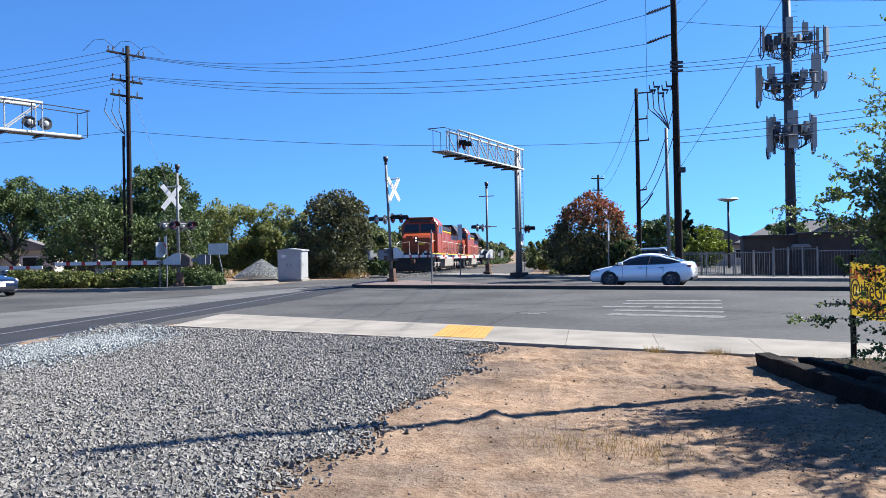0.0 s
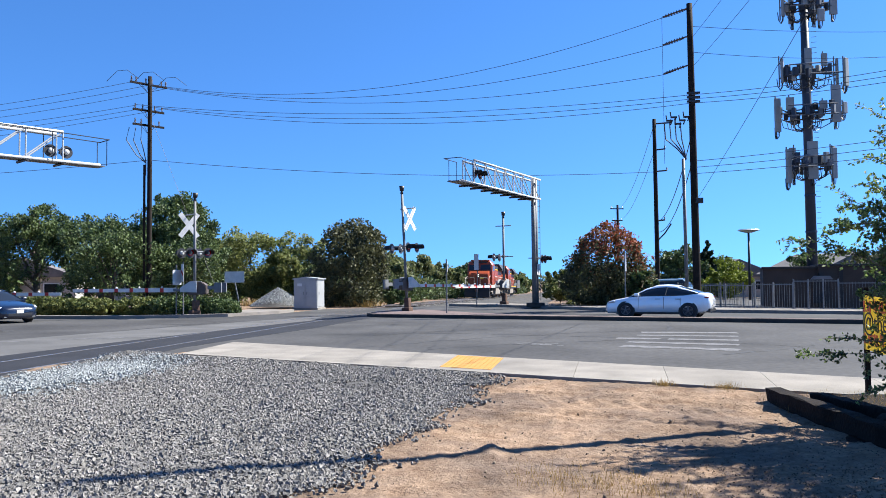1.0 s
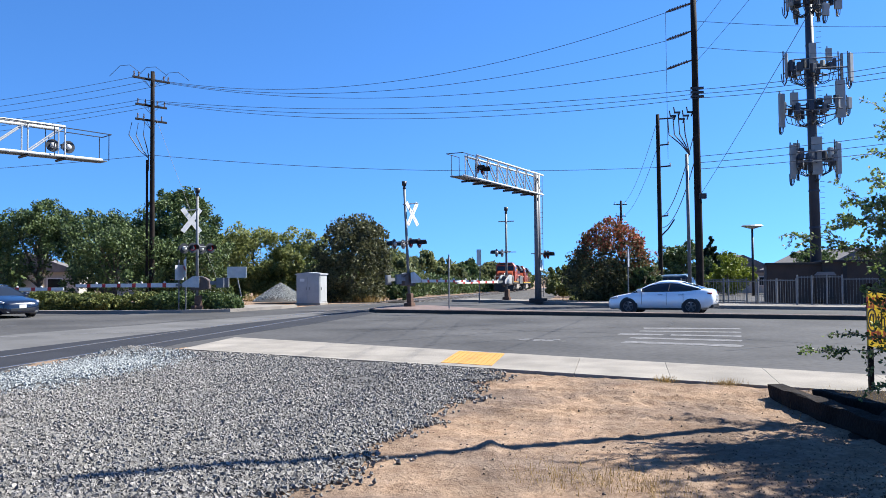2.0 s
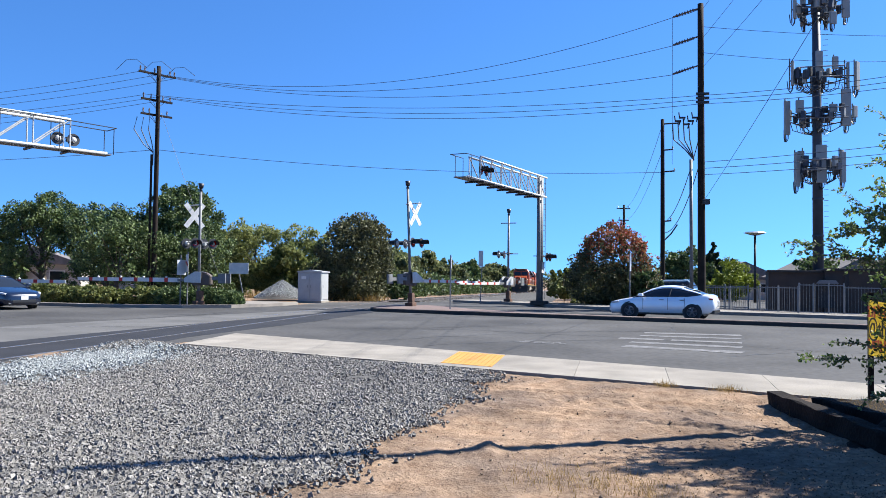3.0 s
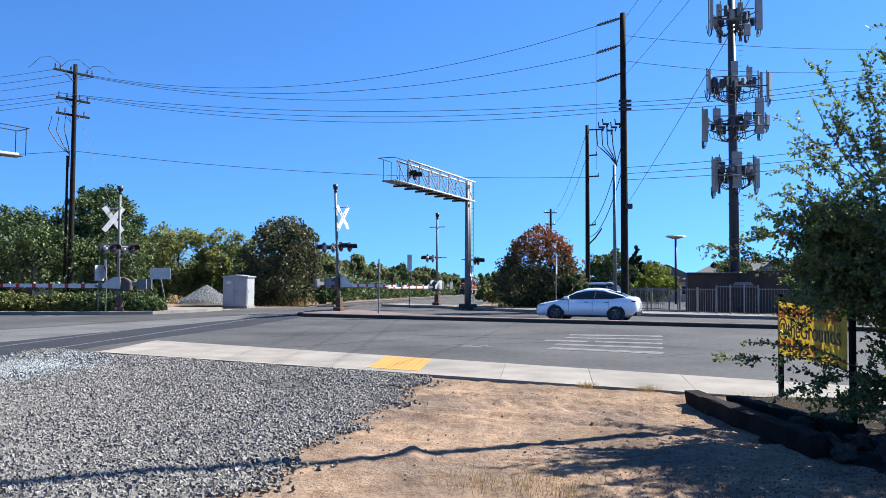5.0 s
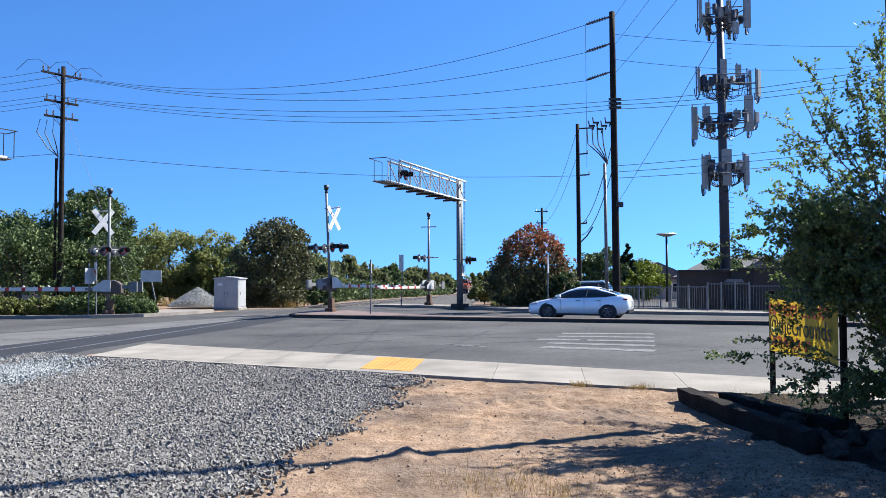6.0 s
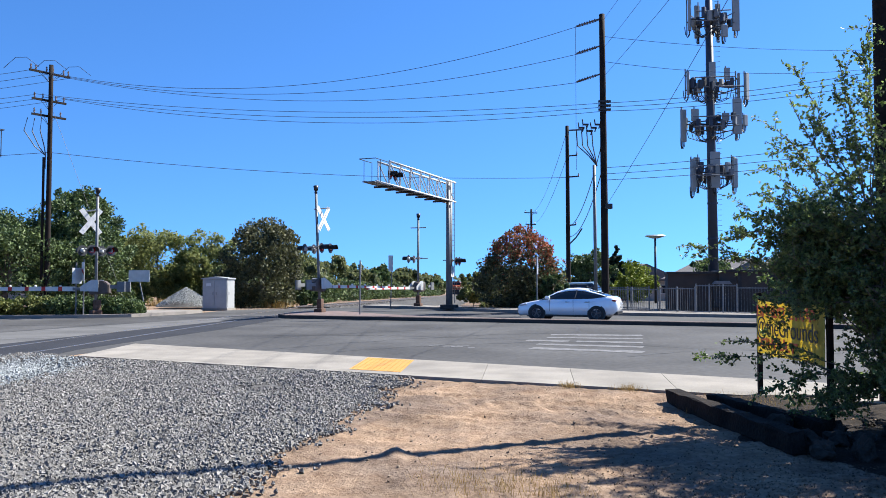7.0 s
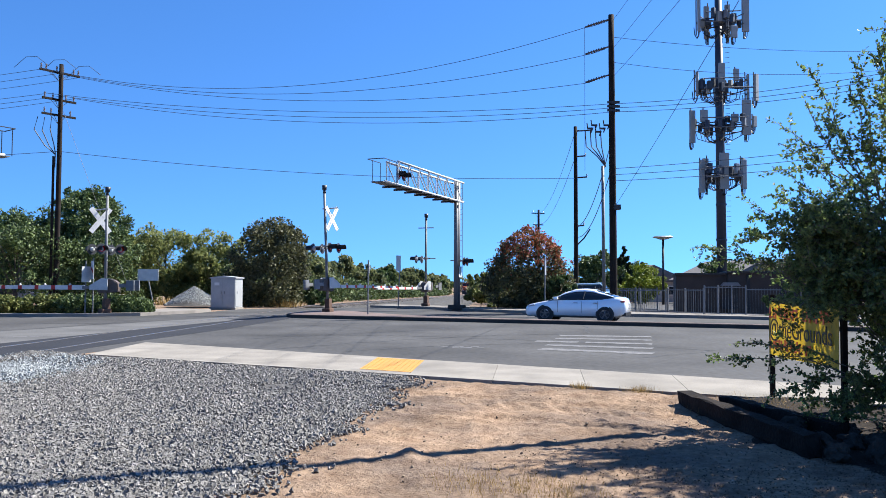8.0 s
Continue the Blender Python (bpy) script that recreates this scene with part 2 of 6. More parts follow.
def build_ground():
    bm = B()
    xs = [-2500, -600, -160, -60, -30] + [-12 + 0.19 * i for i in range(50)] + [-2.5 + 0.05 * i for i in range(161)] + [5.7 + 0.2 * i for i in range(22)] + [20, 32, 60, 160, 600, 2500]
    ys = [-2500, -500, -100, -30, -8] + [1 + 0.2 * i for i in range(18)] + [4.5 + 0.05 * i for i in range(191)] + [14.2 + 0.2 * i for i in range(29)] + [22, 30, 47, 60, 120, 420, 800, 2500]
    V, F = [], []
    for y in ys:
        for x in xs:
            inside = -12 <= x < 10 and 1 <= y < 20
            near = max(0.0, min(1.0, (17.0 - 0.487 * (x + 7.7) - y) * 2, (x + 12) / 2, (10 - x) / 2)) if inside else 0.0
            if x < -8.0:
                near = min(near, max(0.0, 15.0 - y + (x + 9.2)))
            V.append((x, y, near * lumps(x, y) - (0.0 if inside else 0.02) + grade(y)))
    w = len(xs)
    for j in range(len(ys) - 1):
        for i in range(w - 1):
            F.append((j * w + i, j * w + i + 1, (j + 1) * w + i + 1, (j + 1) * w + i))
    me = bpy.data.meshes.new("ground")
    me.from_pydata(V, [], F)
    me.materials.append(M_DIRT)
    for p in me.polygons:
        p.use_smooth = True
    return tagged(new("ground", me), "dry bare tan soil with tyre marks beside the road", "ground", kind="structure")


build_ground()
far_kerb = [(60, 14), (26, 30.2), (14, 35.6), (9, 38.0), (4.6, 40.8), (1.5, 43.6), (-1.0, 46.6), (-5.0, 49.5), (-12.0, 46.0), (-12.8, 39.6), (-14.2, 36.2), (-16.2, 35.2), (-20, 34.6), (-30, 36.5), (-60, 46)]
near_kerb = [(-60, 24), (-25, 6), (-9.2, 12.2), (-9.75, 15.0), (-8.6, 16.5), (-7.6, 19.9), (-0.5, 16.12), (4.75, 12.97), (30, -1.0), (60, -18)]
road = tagged(part("road", slab(B(), near_kerb + far_kerb, -0.3, 0.004), M_ASPHALT), "worn grey asphalt road with cracks at a level crossing", "road", kind="structure")
band = [(-9.3, 12.3), (-9.85, 15.0), (-8.62, 16.5), (-8.75, 19.2), (-8.4, 21.7), (-7.55, 27.0), (-7.0, 34.4), (-8.04, 37.2), (-9.05, 32.4), (-10.9, 24.0), (-11.7, 19.6), (-12.1, 16.8), (-14, 11)]
part("patch", slab(B(), band, 0.0, 0.010), M_NEWASPHALT, road, "fresh black asphalt strip")
M_PALEROAD = mat("pale_asphalt", (0.0998, 0.0972, 0.0946), 0.9, vary=0.2, size=0.6, fine=50, spec=0.2)
part("patch", slab(B(), [(-11.75, 19.4), (-10.95, 24.0), (-9.1, 32.4), (-9.6, 36.5), (-12, 31), (-14.6, 24), (-17, 17), (-12.2, 15.4)], 0.0, 0.008), M_PALEROAD, road, "paler worn asphalt strip")
M_CRACK = mat("crack_seal", (0.028, 0.028, 0.03), 0.8, vary=0.2)
rng = random.Random(4)


def crack(pts, w):
    """A meandering line of sealed cracking lying on the road."""
    bm, line = B(), []
    for (x0, y0), (x1, y1) in zip(pts, pts[1:]):
        n = max(2, int(math.hypot(x1 - x0, y1 - y0) / 0.35))
        for i in range(n):
            f = i / n
            line.append((x0 + (x1 - x0) * f + rng.uniform(-0.09, 0.09), y0 + (y1 - y0) * f + rng.uniform(-0.12, 0.12)))
    rows = []
    for i, (x, y) in enumerate(line):
        d = Vector(line[min(i + 1, len(line) - 1)]) - Vector(line[max(i - 1, 0)])
        n = Vector((-d.y, d.x)).normalized() * w * rng.uniform(0.3, 1.0)
        rows.append((bm.verts.new((x + n.x, y + n.y, 0.0075)), bm.verts.new((x - n.x, y - n.y, 0.0075))))
    for a, b in zip(rows, rows[1:]):
        bm.faces.new((a[0], a[1], b[1], b[0]))
    bmesh.ops.recalc_face_normals(bm, faces=bm.faces[:])
    for f in bm.faces:
        if f.normal.z < 0:
            f.normal_flip()
    return part("crack", bm, M_CRACK, road, "dark sealed crack in the asphalt")


crack([(-5.6, 22.6), (-3.0, 25.0), (-0.5, 27.2), (0.6, 30.6), (0.3, 31.9)], 0.05)
crack([(-4.5, 19.0), (-1.5, 22.2), (1.5, 24.6), (4.6, 25.4)], 0.04)
crack([(-6.3, 24.0), (-2.0, 24.2), (2.6, 22.4), (6.4, 19.4), (9.5, 18.2)], 0.045)
crack([(4.0, 17.4), (6.0, 19.0), (8.6, 21.8)], 0.05)
crack([(-6.8, 28.4), (-4.4, 29.6), (-2.2, 33.2)], 0.05)
crack([(4.4, 25.6), (4.9, 28.4), (5.1, 30.2)], 0.055)
crack([(-2.5, 18.6), (0.5, 20.8), (3.1, 21.6)], 0.035)
crack([(-14, 26), (-13, 30), (-12.4, 36)], 0.06)
crack([(-20, 27.5), (-16, 29.5), (-12.5, 30.0)], 0.06)
crack([(8, 26.5), (12, 24.4), (17, 22.3)], 0.05)

# worn white bars across the road
bars = tagged(new("crosswalk_marking"), "faded white painted bars worn into the asphalt", "road marking", kind="structure")
for i in range(5):
    f = i / 4
    a = Vector((2.2 + 1.15 * f, 19.6 + 4.9 * f))
    b = Vector((4.7 + 1.4 * f, 18.5 + 5.7 * f))
    if i == 2:
        a = a + (a - b) * 0.16
    d = (b - a).normalized()
    nrm = Vector((-d.y, d.x)) * rng.uniform(0.24, 0.32)
    bm, n, rows = B(), 16, []
    for k in range(n + 1):
        p = a + (b - a) * (k / n)
        w = nrm * rng.uniform(0.75, 1.1)
        rows.append((bm.verts.new((p.x + w.x, p.y + w.y, 0.0095)), bm.verts.new((p.x - w.x, p.y - w.y, 0.0095))))
    for k in range(n):
        if rng.random() > 0.06:
            bm.faces.new((rows[k][1], rows[k + 1][1], rows[k + 1][0], rows[k][0]))
    part("bar", bm, M_PAINT, bars)
bm = B()
for i in range(9):
    x, y = -0.35 + i * 0.14 + rng.uniform(-0.05, 0.05), 20.4 - i * 0.05 + rng.uniform(-0.35, 0.35)
    box(bm, (x, y, 0.008), (rng.uniform(0.1, 0.3), rng.uniform(0.1, 0.26), 0.003))
tagged(part("spray_marking", bm, M_PAINT), "small faded white utility marks sprayed on asphalt", "road marking", kind="structure")
bm = B()
for p in ([(-13.8, 22.0), (-11.2, 23.2)], [(-21, 25.0), (-18, 26.0)], [(-16.6, 20.5), (-14.2, 21.4)]):
    d = (Vector(p[1]) - Vector(p[0])).normalized()
    n = Vector((-d.y, d.x)) * 0.09
    vs = [bm.verts.new((q[0] + s * n.x, q[1] + s * n.y, 0.012)) for q, s in ((p[0], -1), (p[1], -1), (p[1], 1), (p[0], 1))]
    bm.faces.new(vs)
tagged(part("lane_line", bm, M_PAINT), "faded white lane dashes on the asphalt", "road marking", kind="structure")

# near pavement: concrete bays with joints, and the yellow pad
pavement = tagged(new("pavement"), "pale concrete pavement with a yellow tactile pad", "pavement", kind="structure")
N0, N1, F0, F1 = Vector((-7.66, 16.66)), Vector((4.32, 10.89)), Vector((-7.70, 19.95)), Vector((4.69, 13.0))


def bay(f0, f1, w0=0.0, w1=1.0, gap=0.006, z=0.09, name="bay", material=None):
    pts = []
    for f, w in ((f0, w0), (f1, w0), (f1, w1), (f0, w1)):
        a, b = N0 + (N1 - N0) * f, F0 + (F1 - F0) * f
        pts.append(a + (b - a) * w)
    c = sum(pts, Vector((0, 0))) / 4
    pts = [p + (c - p).normalized() * gap for p in pts]
    return part(name, slab(B(), pts, -0.2, z), material or M_CONCRETE, pavement)


cuts = [0, 0.07, 0.16, 0.25, 0.34, 0.425, 0.5] + [0.578 + 0.115 * i for i in range(14)]
for a, b in zip(cuts, cuts[1:]):
    if abs(a - 0.5) < 1e-6:
        bay(a, b, 0.0, 0.14)
        bay(a, b, 0.94, 1.0)
        pad = bay(a, b, 0.14, 0.94, z=0.094, name="tactile_pad", material=M_YELLOW)
        pad["label"] = "yellow-orange tactile warning pad"
        bm = B()
        for i in range(10):
            for k in range(16):
                f, w = a + (b - a) * (i + 0.5) / 10, 0.16 + 0.76 * (k + 0.5) / 16
                p, q = N0 + (N1 - N0) * f, F0 + (F1 - F0) * f
                o = p + (q - p) * w
                bmesh.ops.create_cone(bm, cap_ends=True, segments=6, radius1=0.014, radius2=0.009, depth=0.005, matrix=Matrix.Translation((o.x, o.y, 0.096)))
        tagged(part("domes", bm, M_YELLOW, pavement), kind="stuff")
    else:
        bay(a, b)

# the raised median with its dark kerb
MED = [(-6.97, 35.1), (4.77, 30.8), (10.6, 28.75), (22, 24.4), (40, 17.4), (40.3, 18.0), (22, 25.1), (10.9, 29.4), (5.1, 31.5), (0.2, 33.6), (-2.6, 36.4), (-5.2, 40.2), (-6.6, 40.4), (-7.4, 38.6), (-7.5, 36.2)]
median = tagged(new("median"), "raised traffic island with red paving and a dark kerb", "median", kind="structure")
part("kerb", slab(B(), MED, -0.2, 0.145), M_KERB, median, "dark weathered concrete kerb")


def inset(pts, d):
    out, n = [], len(pts)
    for i in range(n):
        a, b, c = Vector(pts[i - 1]), Vector(pts[i]), Vector(pts[(i + 1) % n])
        n1 = Vector((-(b - a).y, (b - a).x)).normalized()
        n2 = Vector((-(c - b).y, (c - b).x)).normalized()
        q = (n1 + n2)
        q = q / max(0.4, q.length_squared) * 2
        out.append(b + q * d)
    return out


part("paving", slab(B(), inset(MED, 0.16), 0.0, 0.155), M_BRICKRED, median, "faded red paving")

# far pavement and kerb
M_WALK2 = mat("far_concrete", (0.2, 0.18, 0.16), 0.9, vary=0.15, size=1, fine=50, spec=0.2)
far_walk = tagged(new("pavement_2"), "pale concrete far pavement behind a low kerb", "pavement", kind="structure")
fk = far_kerb[:8]
back = [(-4.0, 51.5), (0.4, 48.6), (3.0, 46.2), (5.8, 43.6), (10, 40.6), (15, 38.2), (27, 32.6), (61, 16.4)]
part("slab", slab(B(), (fk + back), -0.2, 0.15), M_WALK2, far_walk)
left_walk = tagged(new("pavement_3"), "concrete kerb and pavement corner beside low hedges", "pavement", kind="structure")
lk = [(-12.6, 41.6)] + far_kerb[9:]
part("kerb", slab(B(), lk + [(-60, 46.35), (-30, 36.9), (-20, 35.0), (-16.3, 35.6), (-14.5, 36.6), (-13.1, 39.8), (-12.95, 41.6)], -0.2, 0.15), M_WALK2, left_walk)
part("apron", slab(B(), [(-16.3, 35.6), (-14.5, 36.6), (-13.1, 39.8), (-13.0, 41.6), (-14.2, 42.6), (-15.4, 42.4), (-16.0, 40)], -0.2, 0.13), M_WALK2, left_walk)

# ---- railway: ballast bed, ties and rails ----
track = tagged(new("railway_track"), "single railway track with worn rails on grey ballast", "railway", kind="structure")
M_BALLAST = mat("ballast_bed", (0.0722, 0.0681, 0.063), 0.95, vary=0.35, size=1.2, fine=22, bump=0.9, spec=0.15)


def track_frame(y, z=0.0):
    return pose(rail_at(y), y, z + grade(y), -0.773 if y > 49 else 0, 0, TRACK_TURN)


def bed(y0, y1, n):
    bm, prev = B(), None
    prof = [(-5.4, -0.12), (-2.1, -0.008), (-1.3, 0.015), (1.3, 0.015), (2.1, -0.004), (9.0, -0.008), (10.6, -0.12)]
    for i in range(n + 1):
        y = y0 + (y1 - y0) * i / n
        ring = [bm.verts.new((rail_at(y) + px + 0.1 * noise.noise((px, y * 0.7, 5)), y, pz + grade(y) + 0.03 * noise.noise((px * 2, y * 1.3, 0)))) for px, pz in prof]
        if prev:
            for k in range(len(prof) - 1):
                bm.faces.new((prev[k], prev[k + 1], ring[k + 1], ring[k]))
        prev = ring
    return part("ballast", bm, M_BALLAST, track, smooth=True)


bed(49.5, 420, 300)
bed(-30, 9, 80)
bm = B()
box(bm, (0, 0, 0), (2.6, 0.23, 0.18), bevel=0.015)
tie = part("tie", bm, M_TIE, track)
tie.matrix_basis = track_frame(50.0, -0.03)
for i in range(1, 150):
    again(tie, track, track_frame(50.0 + 0.58 * i, -0.03))
for side in (-1, 1):
    for y0, y1, z in ((-30, 11.5, 0.12), (11.5, 49.6, 0.012), (49.6, 420, 0.13)):
        prof = [(-0.07, -0.16), (0.07, -0.16), (0.012, -0.13), (0.012, -0.04), (0.036, -0.03), (0.036, 0), (-0.036, 0), (-0.036, -0.03), (-0.012, -0.04), (-0.012, -0.13)]
        L = (y1 - y0) * math.hypot(1, TRACK_SLOPE)
        r = part("rail", prism(B(), prof, 0, L), M_RAIL, track, "brown steel rail")
        r.matrix_basis = track_frame(y0, z) @ Matrix.Translation((side * 0.754, 0, 0))
        hd = part("rail_head", box(B(), (0, L / 2, 0.002), (0.05, L, 0.004)), M_RAILTOP, track, "polished running surface")
        hd.matrix_basis = r.matrix_basis.copy()


# ---- crossing signals ----
def crossbuck(parent, at, rz, size=1.4):
    pair = []
    for a in (52, -52):
        bm = box(B(), (0, 0, 0), (size, 0.012, 0.23))
        for i in (-0.5, -0.24, 0.24, 0.5):
            box(bm, (i, -0.009, 0), (0.09, 0.004, 0.12))
        o = part("crossbuck_blade", bm, M_WHITE, parent, "white crossbuck blade")
        o.matrix_basis = pose(*at, 0, 0, rz) @ pose(0, 0.015 * (1 if a > 0 else -1), 0, 0, a, 0)
        pair.append(o)
    return pair


def flasher(parent, m, housing=None):
    """One round signal: black disc, hood, dark red lens and a pale rear housing; it faces -y."""
    bm = B()
    tube(bm, (0, 0, 0), (0, 0.012, 0), 0.245, n=24)
    o = part("flasher", bm, M_DARK, parent, "round black flashing light")
    o.matrix_basis = m
    bm, rings, n = B(), [], 12
    for j, (y, k) in enumerate(((0, 1.0), (-0.34, 0.95))):
        rings.append([bm.verts.new((0.165 * k * math.cos(a), y, 0.165 * k * math.sin(a))) for a in [math.pi * (-0.12 + 1.24 * i / n) for i in range(n + 1)]])
    for i in range(n):
        bm.faces.new((rings[0][i], rings[0][i + 1], rings[1][i + 1], rings[1][i]))
    bmesh.ops.solidify(bm, geom=bm.faces[:], thickness=0.008)
    part("hood", bm, M_DARK, o)
    bm = B()
    tube(bm, (0, -0.03, 0), (0, 0, 0), 0.15, 0.155, n=20)
    part("lens", bm, M_LENS, o, "dark red lens")
    bm = B()
    bmesh.ops.create_uvsphere(bm, u_segments=16, v_segments=8, radius=0.115, matrix=Matrix.Translation((0, 0.03, 0)) @ Matrix.Diagonal((1, 0.75, 1, 1)))
    part("housing", bm, housing or M_ALU, o, "domed rear housing", smooth=True)
    return o


def flasher_group(parent, z, x=0.0, y=0.0, spread=0.44, near=True, reach=0.46):
    bm = tube(B(), (x - spread - 0.1, y, z), (x + spread + 0.1, y, z), 0.035, n=8)
    box(bm, (x, y, z), (0.2, 0.16, 0.18), bevel=0.02)
    for s in (-1, 1):
        tube(bm, (x + s * spread, y - reach, z), (x + s * spread, y + reach, z), 0.025, n=6)
    part("light_bar", bm, M_GALV, parent)
    for s in (-1, 1):
        if near:
            flasher(parent, pose(x + s * spread, y - reach, z - 0.06))
        flasher(parent, pose(x + s * spread, y + reach, z - 0.06, 0, 0, 180))


def gate_arm(parent, length, z, rz, start=0.55, thick=0.21, dip=0.0):
    """A tapered arm with red and white stripes, small lamps on top; it runs along +x of its own frame."""
    arm = part("gate_arm", box(B(), (start + 0.25, 0, 0), (0.5, 0.09, 0.13), bevel=0.01), M_GALV, parent, "red and white striped gate arm")
    arm.matrix_basis = pose(0, 0, z, 0, dip, rz)
    n = max(6, int(length / 0.41))
    for i in range(n):
        w = (length - 0.5) / n
        x = start + 0.5 + w * (i + 0.5)
        h = thick * (1 - 0.33 * i / n)
        ww = w * (0.48 if i % 2 else 1.52)
        part("stripe", box(B(), (x, 0, 0), (ww - 0.002, 0.05, h)), M_RED if i % 2 else M_WHITE, arm)
        if i % 3 == 1:
            bm = B()
            bmesh.ops.create_uvsphere(bm, u_segments=10, v_segments=6, radius=0.055, matrix=Matrix.Translation((x, 0, h / 2 + 0.03)))
            part("arm_lamp", bm, M_WHITE, arm, "small round arm lamp", smooth=True)
    return arm


def signal(name, label, at, rz, height, z_buck, z_lights, arm_len, arm_rz, z_arm, buck_x=0.35, thick=0.21, near=True, lean=0.0):
    s = thing(name, label, "crossing signal", at, rz, "crossing signals")
    s.matrix_basis = Matrix.Translation(at) @ Matrix.Rotation(radians(lean), 4, "Y") @ Matrix.Rotation(radians(rz), 4, "Z")
    bm = box(B(), (0, 0, 0.08), (0.42, 0.42, 0.2), bevel=0.03)
    box(bm, (0.06, 0, 0.4), (0.28, 0.26, 0.5), bevel=0.04)
    part("base", bm, M_RUST, s, "rust-brown junction base")
    bm = tube(B(), (0, 0, 0.1), (0, 0, height - 0.35), 0.07, 0.062, n=14)
    part("mast", bm, M_GALV, s, "grey galvanised mast", smooth=True)
    bm = tube(B(), (0, 0, height - 0.36), (0, 0, height - 0.22), 0.085, 0.05, n=12)
    tube(bm, (0, 0, height - 0.22), (0.03, 0, height), 0.10, 0.13, n=14)
    part("bell", bm, M_DARK, s, "dark crossing bell", smooth=True)
    if z_buck:
        part("bracket", tube(B(), (0, -0.12 * (1 if buck_x > 0 else -1), z_buck + 0.5), (0, buck_x * 1.9, z_buck + 0.5), 0.03, n=8), M_ALU, s)
        crossbuck(s, (0, buck_x, z_buck), -8)
    flasher_group(s, z_lights, near=near)
    arm = gate_arm(s, arm_len, z_arm, arm_rz, thick=thick, dip=-lean * 0.75)
    m = pose(0, 0, z_arm, 0, 0, arm_rz)
    bm = prism(B(), [(-0.62, -0.2), (0.2, -0.26), (0.34, -0.16), (0.24, 0.3), (0.0, 0.4), (-0.4, 0.36), (-0.62, 0.2)], -0.2, 0.14)
    bmesh.ops.bevel(bm, geom=bm.edges[:], offset=0.03, segments=2, affect="EDGES")
    o = part("gate_mechanism", bm, M_KERBBOX, s, "weathered grey gate drive box")
    o.matrix_basis = m
    for y in (-0.3, 0.24):
        bm = prism(B(), [(-0.2, -0.12), (0.62, -0.1), (0.62, 0.1), (0.1, 0.42), (-0.2, 0.4)], y - 0.012, y + 0.012)
        o = part("support_arm", bm, M_ALU, s, "pale grey arm support")
        o.matrix_basis = m
    for y in (-0.34, 0.28):
        bm = box(B(), (-1.05, y, 0.1), (0.6, 0.05, 0.16))
        box(bm, (-1.25, y, 0.1), (0.36, 0.09, 0.46), bevel=0.02)
        o = part("counterweight", bm, M_GALV, s, "grey counterweight plate")
        o.matrix_basis = m
    return s


M_KERBBOX = mat("weathered_box", (0.075, 0.058, 0.05), 0.6, 0.1, vary=0.2, size=3, fine=30)
signal("crossing_gate", "railway crossing gate with crossbuck on a median", (-5.94, 38.4, 0.15), 70, 6.15, 4.52, 3.15, 6.0, -8, 1.25, -0.38, 0.15, lean=-2.3)
signal("crossing_gate", "lowered railway crossing gate beside a dark low hedge", (-15.75, 36.0, 0.15), 50, 5.75, 4.25, 2.95, 5.45, 130, 1.15, 0.6)
far_gate = signal("crossing_gate", "railway crossing gate on the far pavement, lowered", (-1.49, 48.0, 0.15), 70, 5.6, 0, 2.9, 5.2, 172, 1.1, thick=0.15, near=False)
part("bracket", tube(B(), (0, -0.5, 4.75), (0, 0.5, 4.75), 0.03, n=8), M_GALV, far_gate)
signal("crossing_gate", "lowered gate reaching over the road from a hidden mast", (-30.6, 34.6, 0.0), 4, 5.6, 4.2, 2.9, 7.85, 2, 1.16)


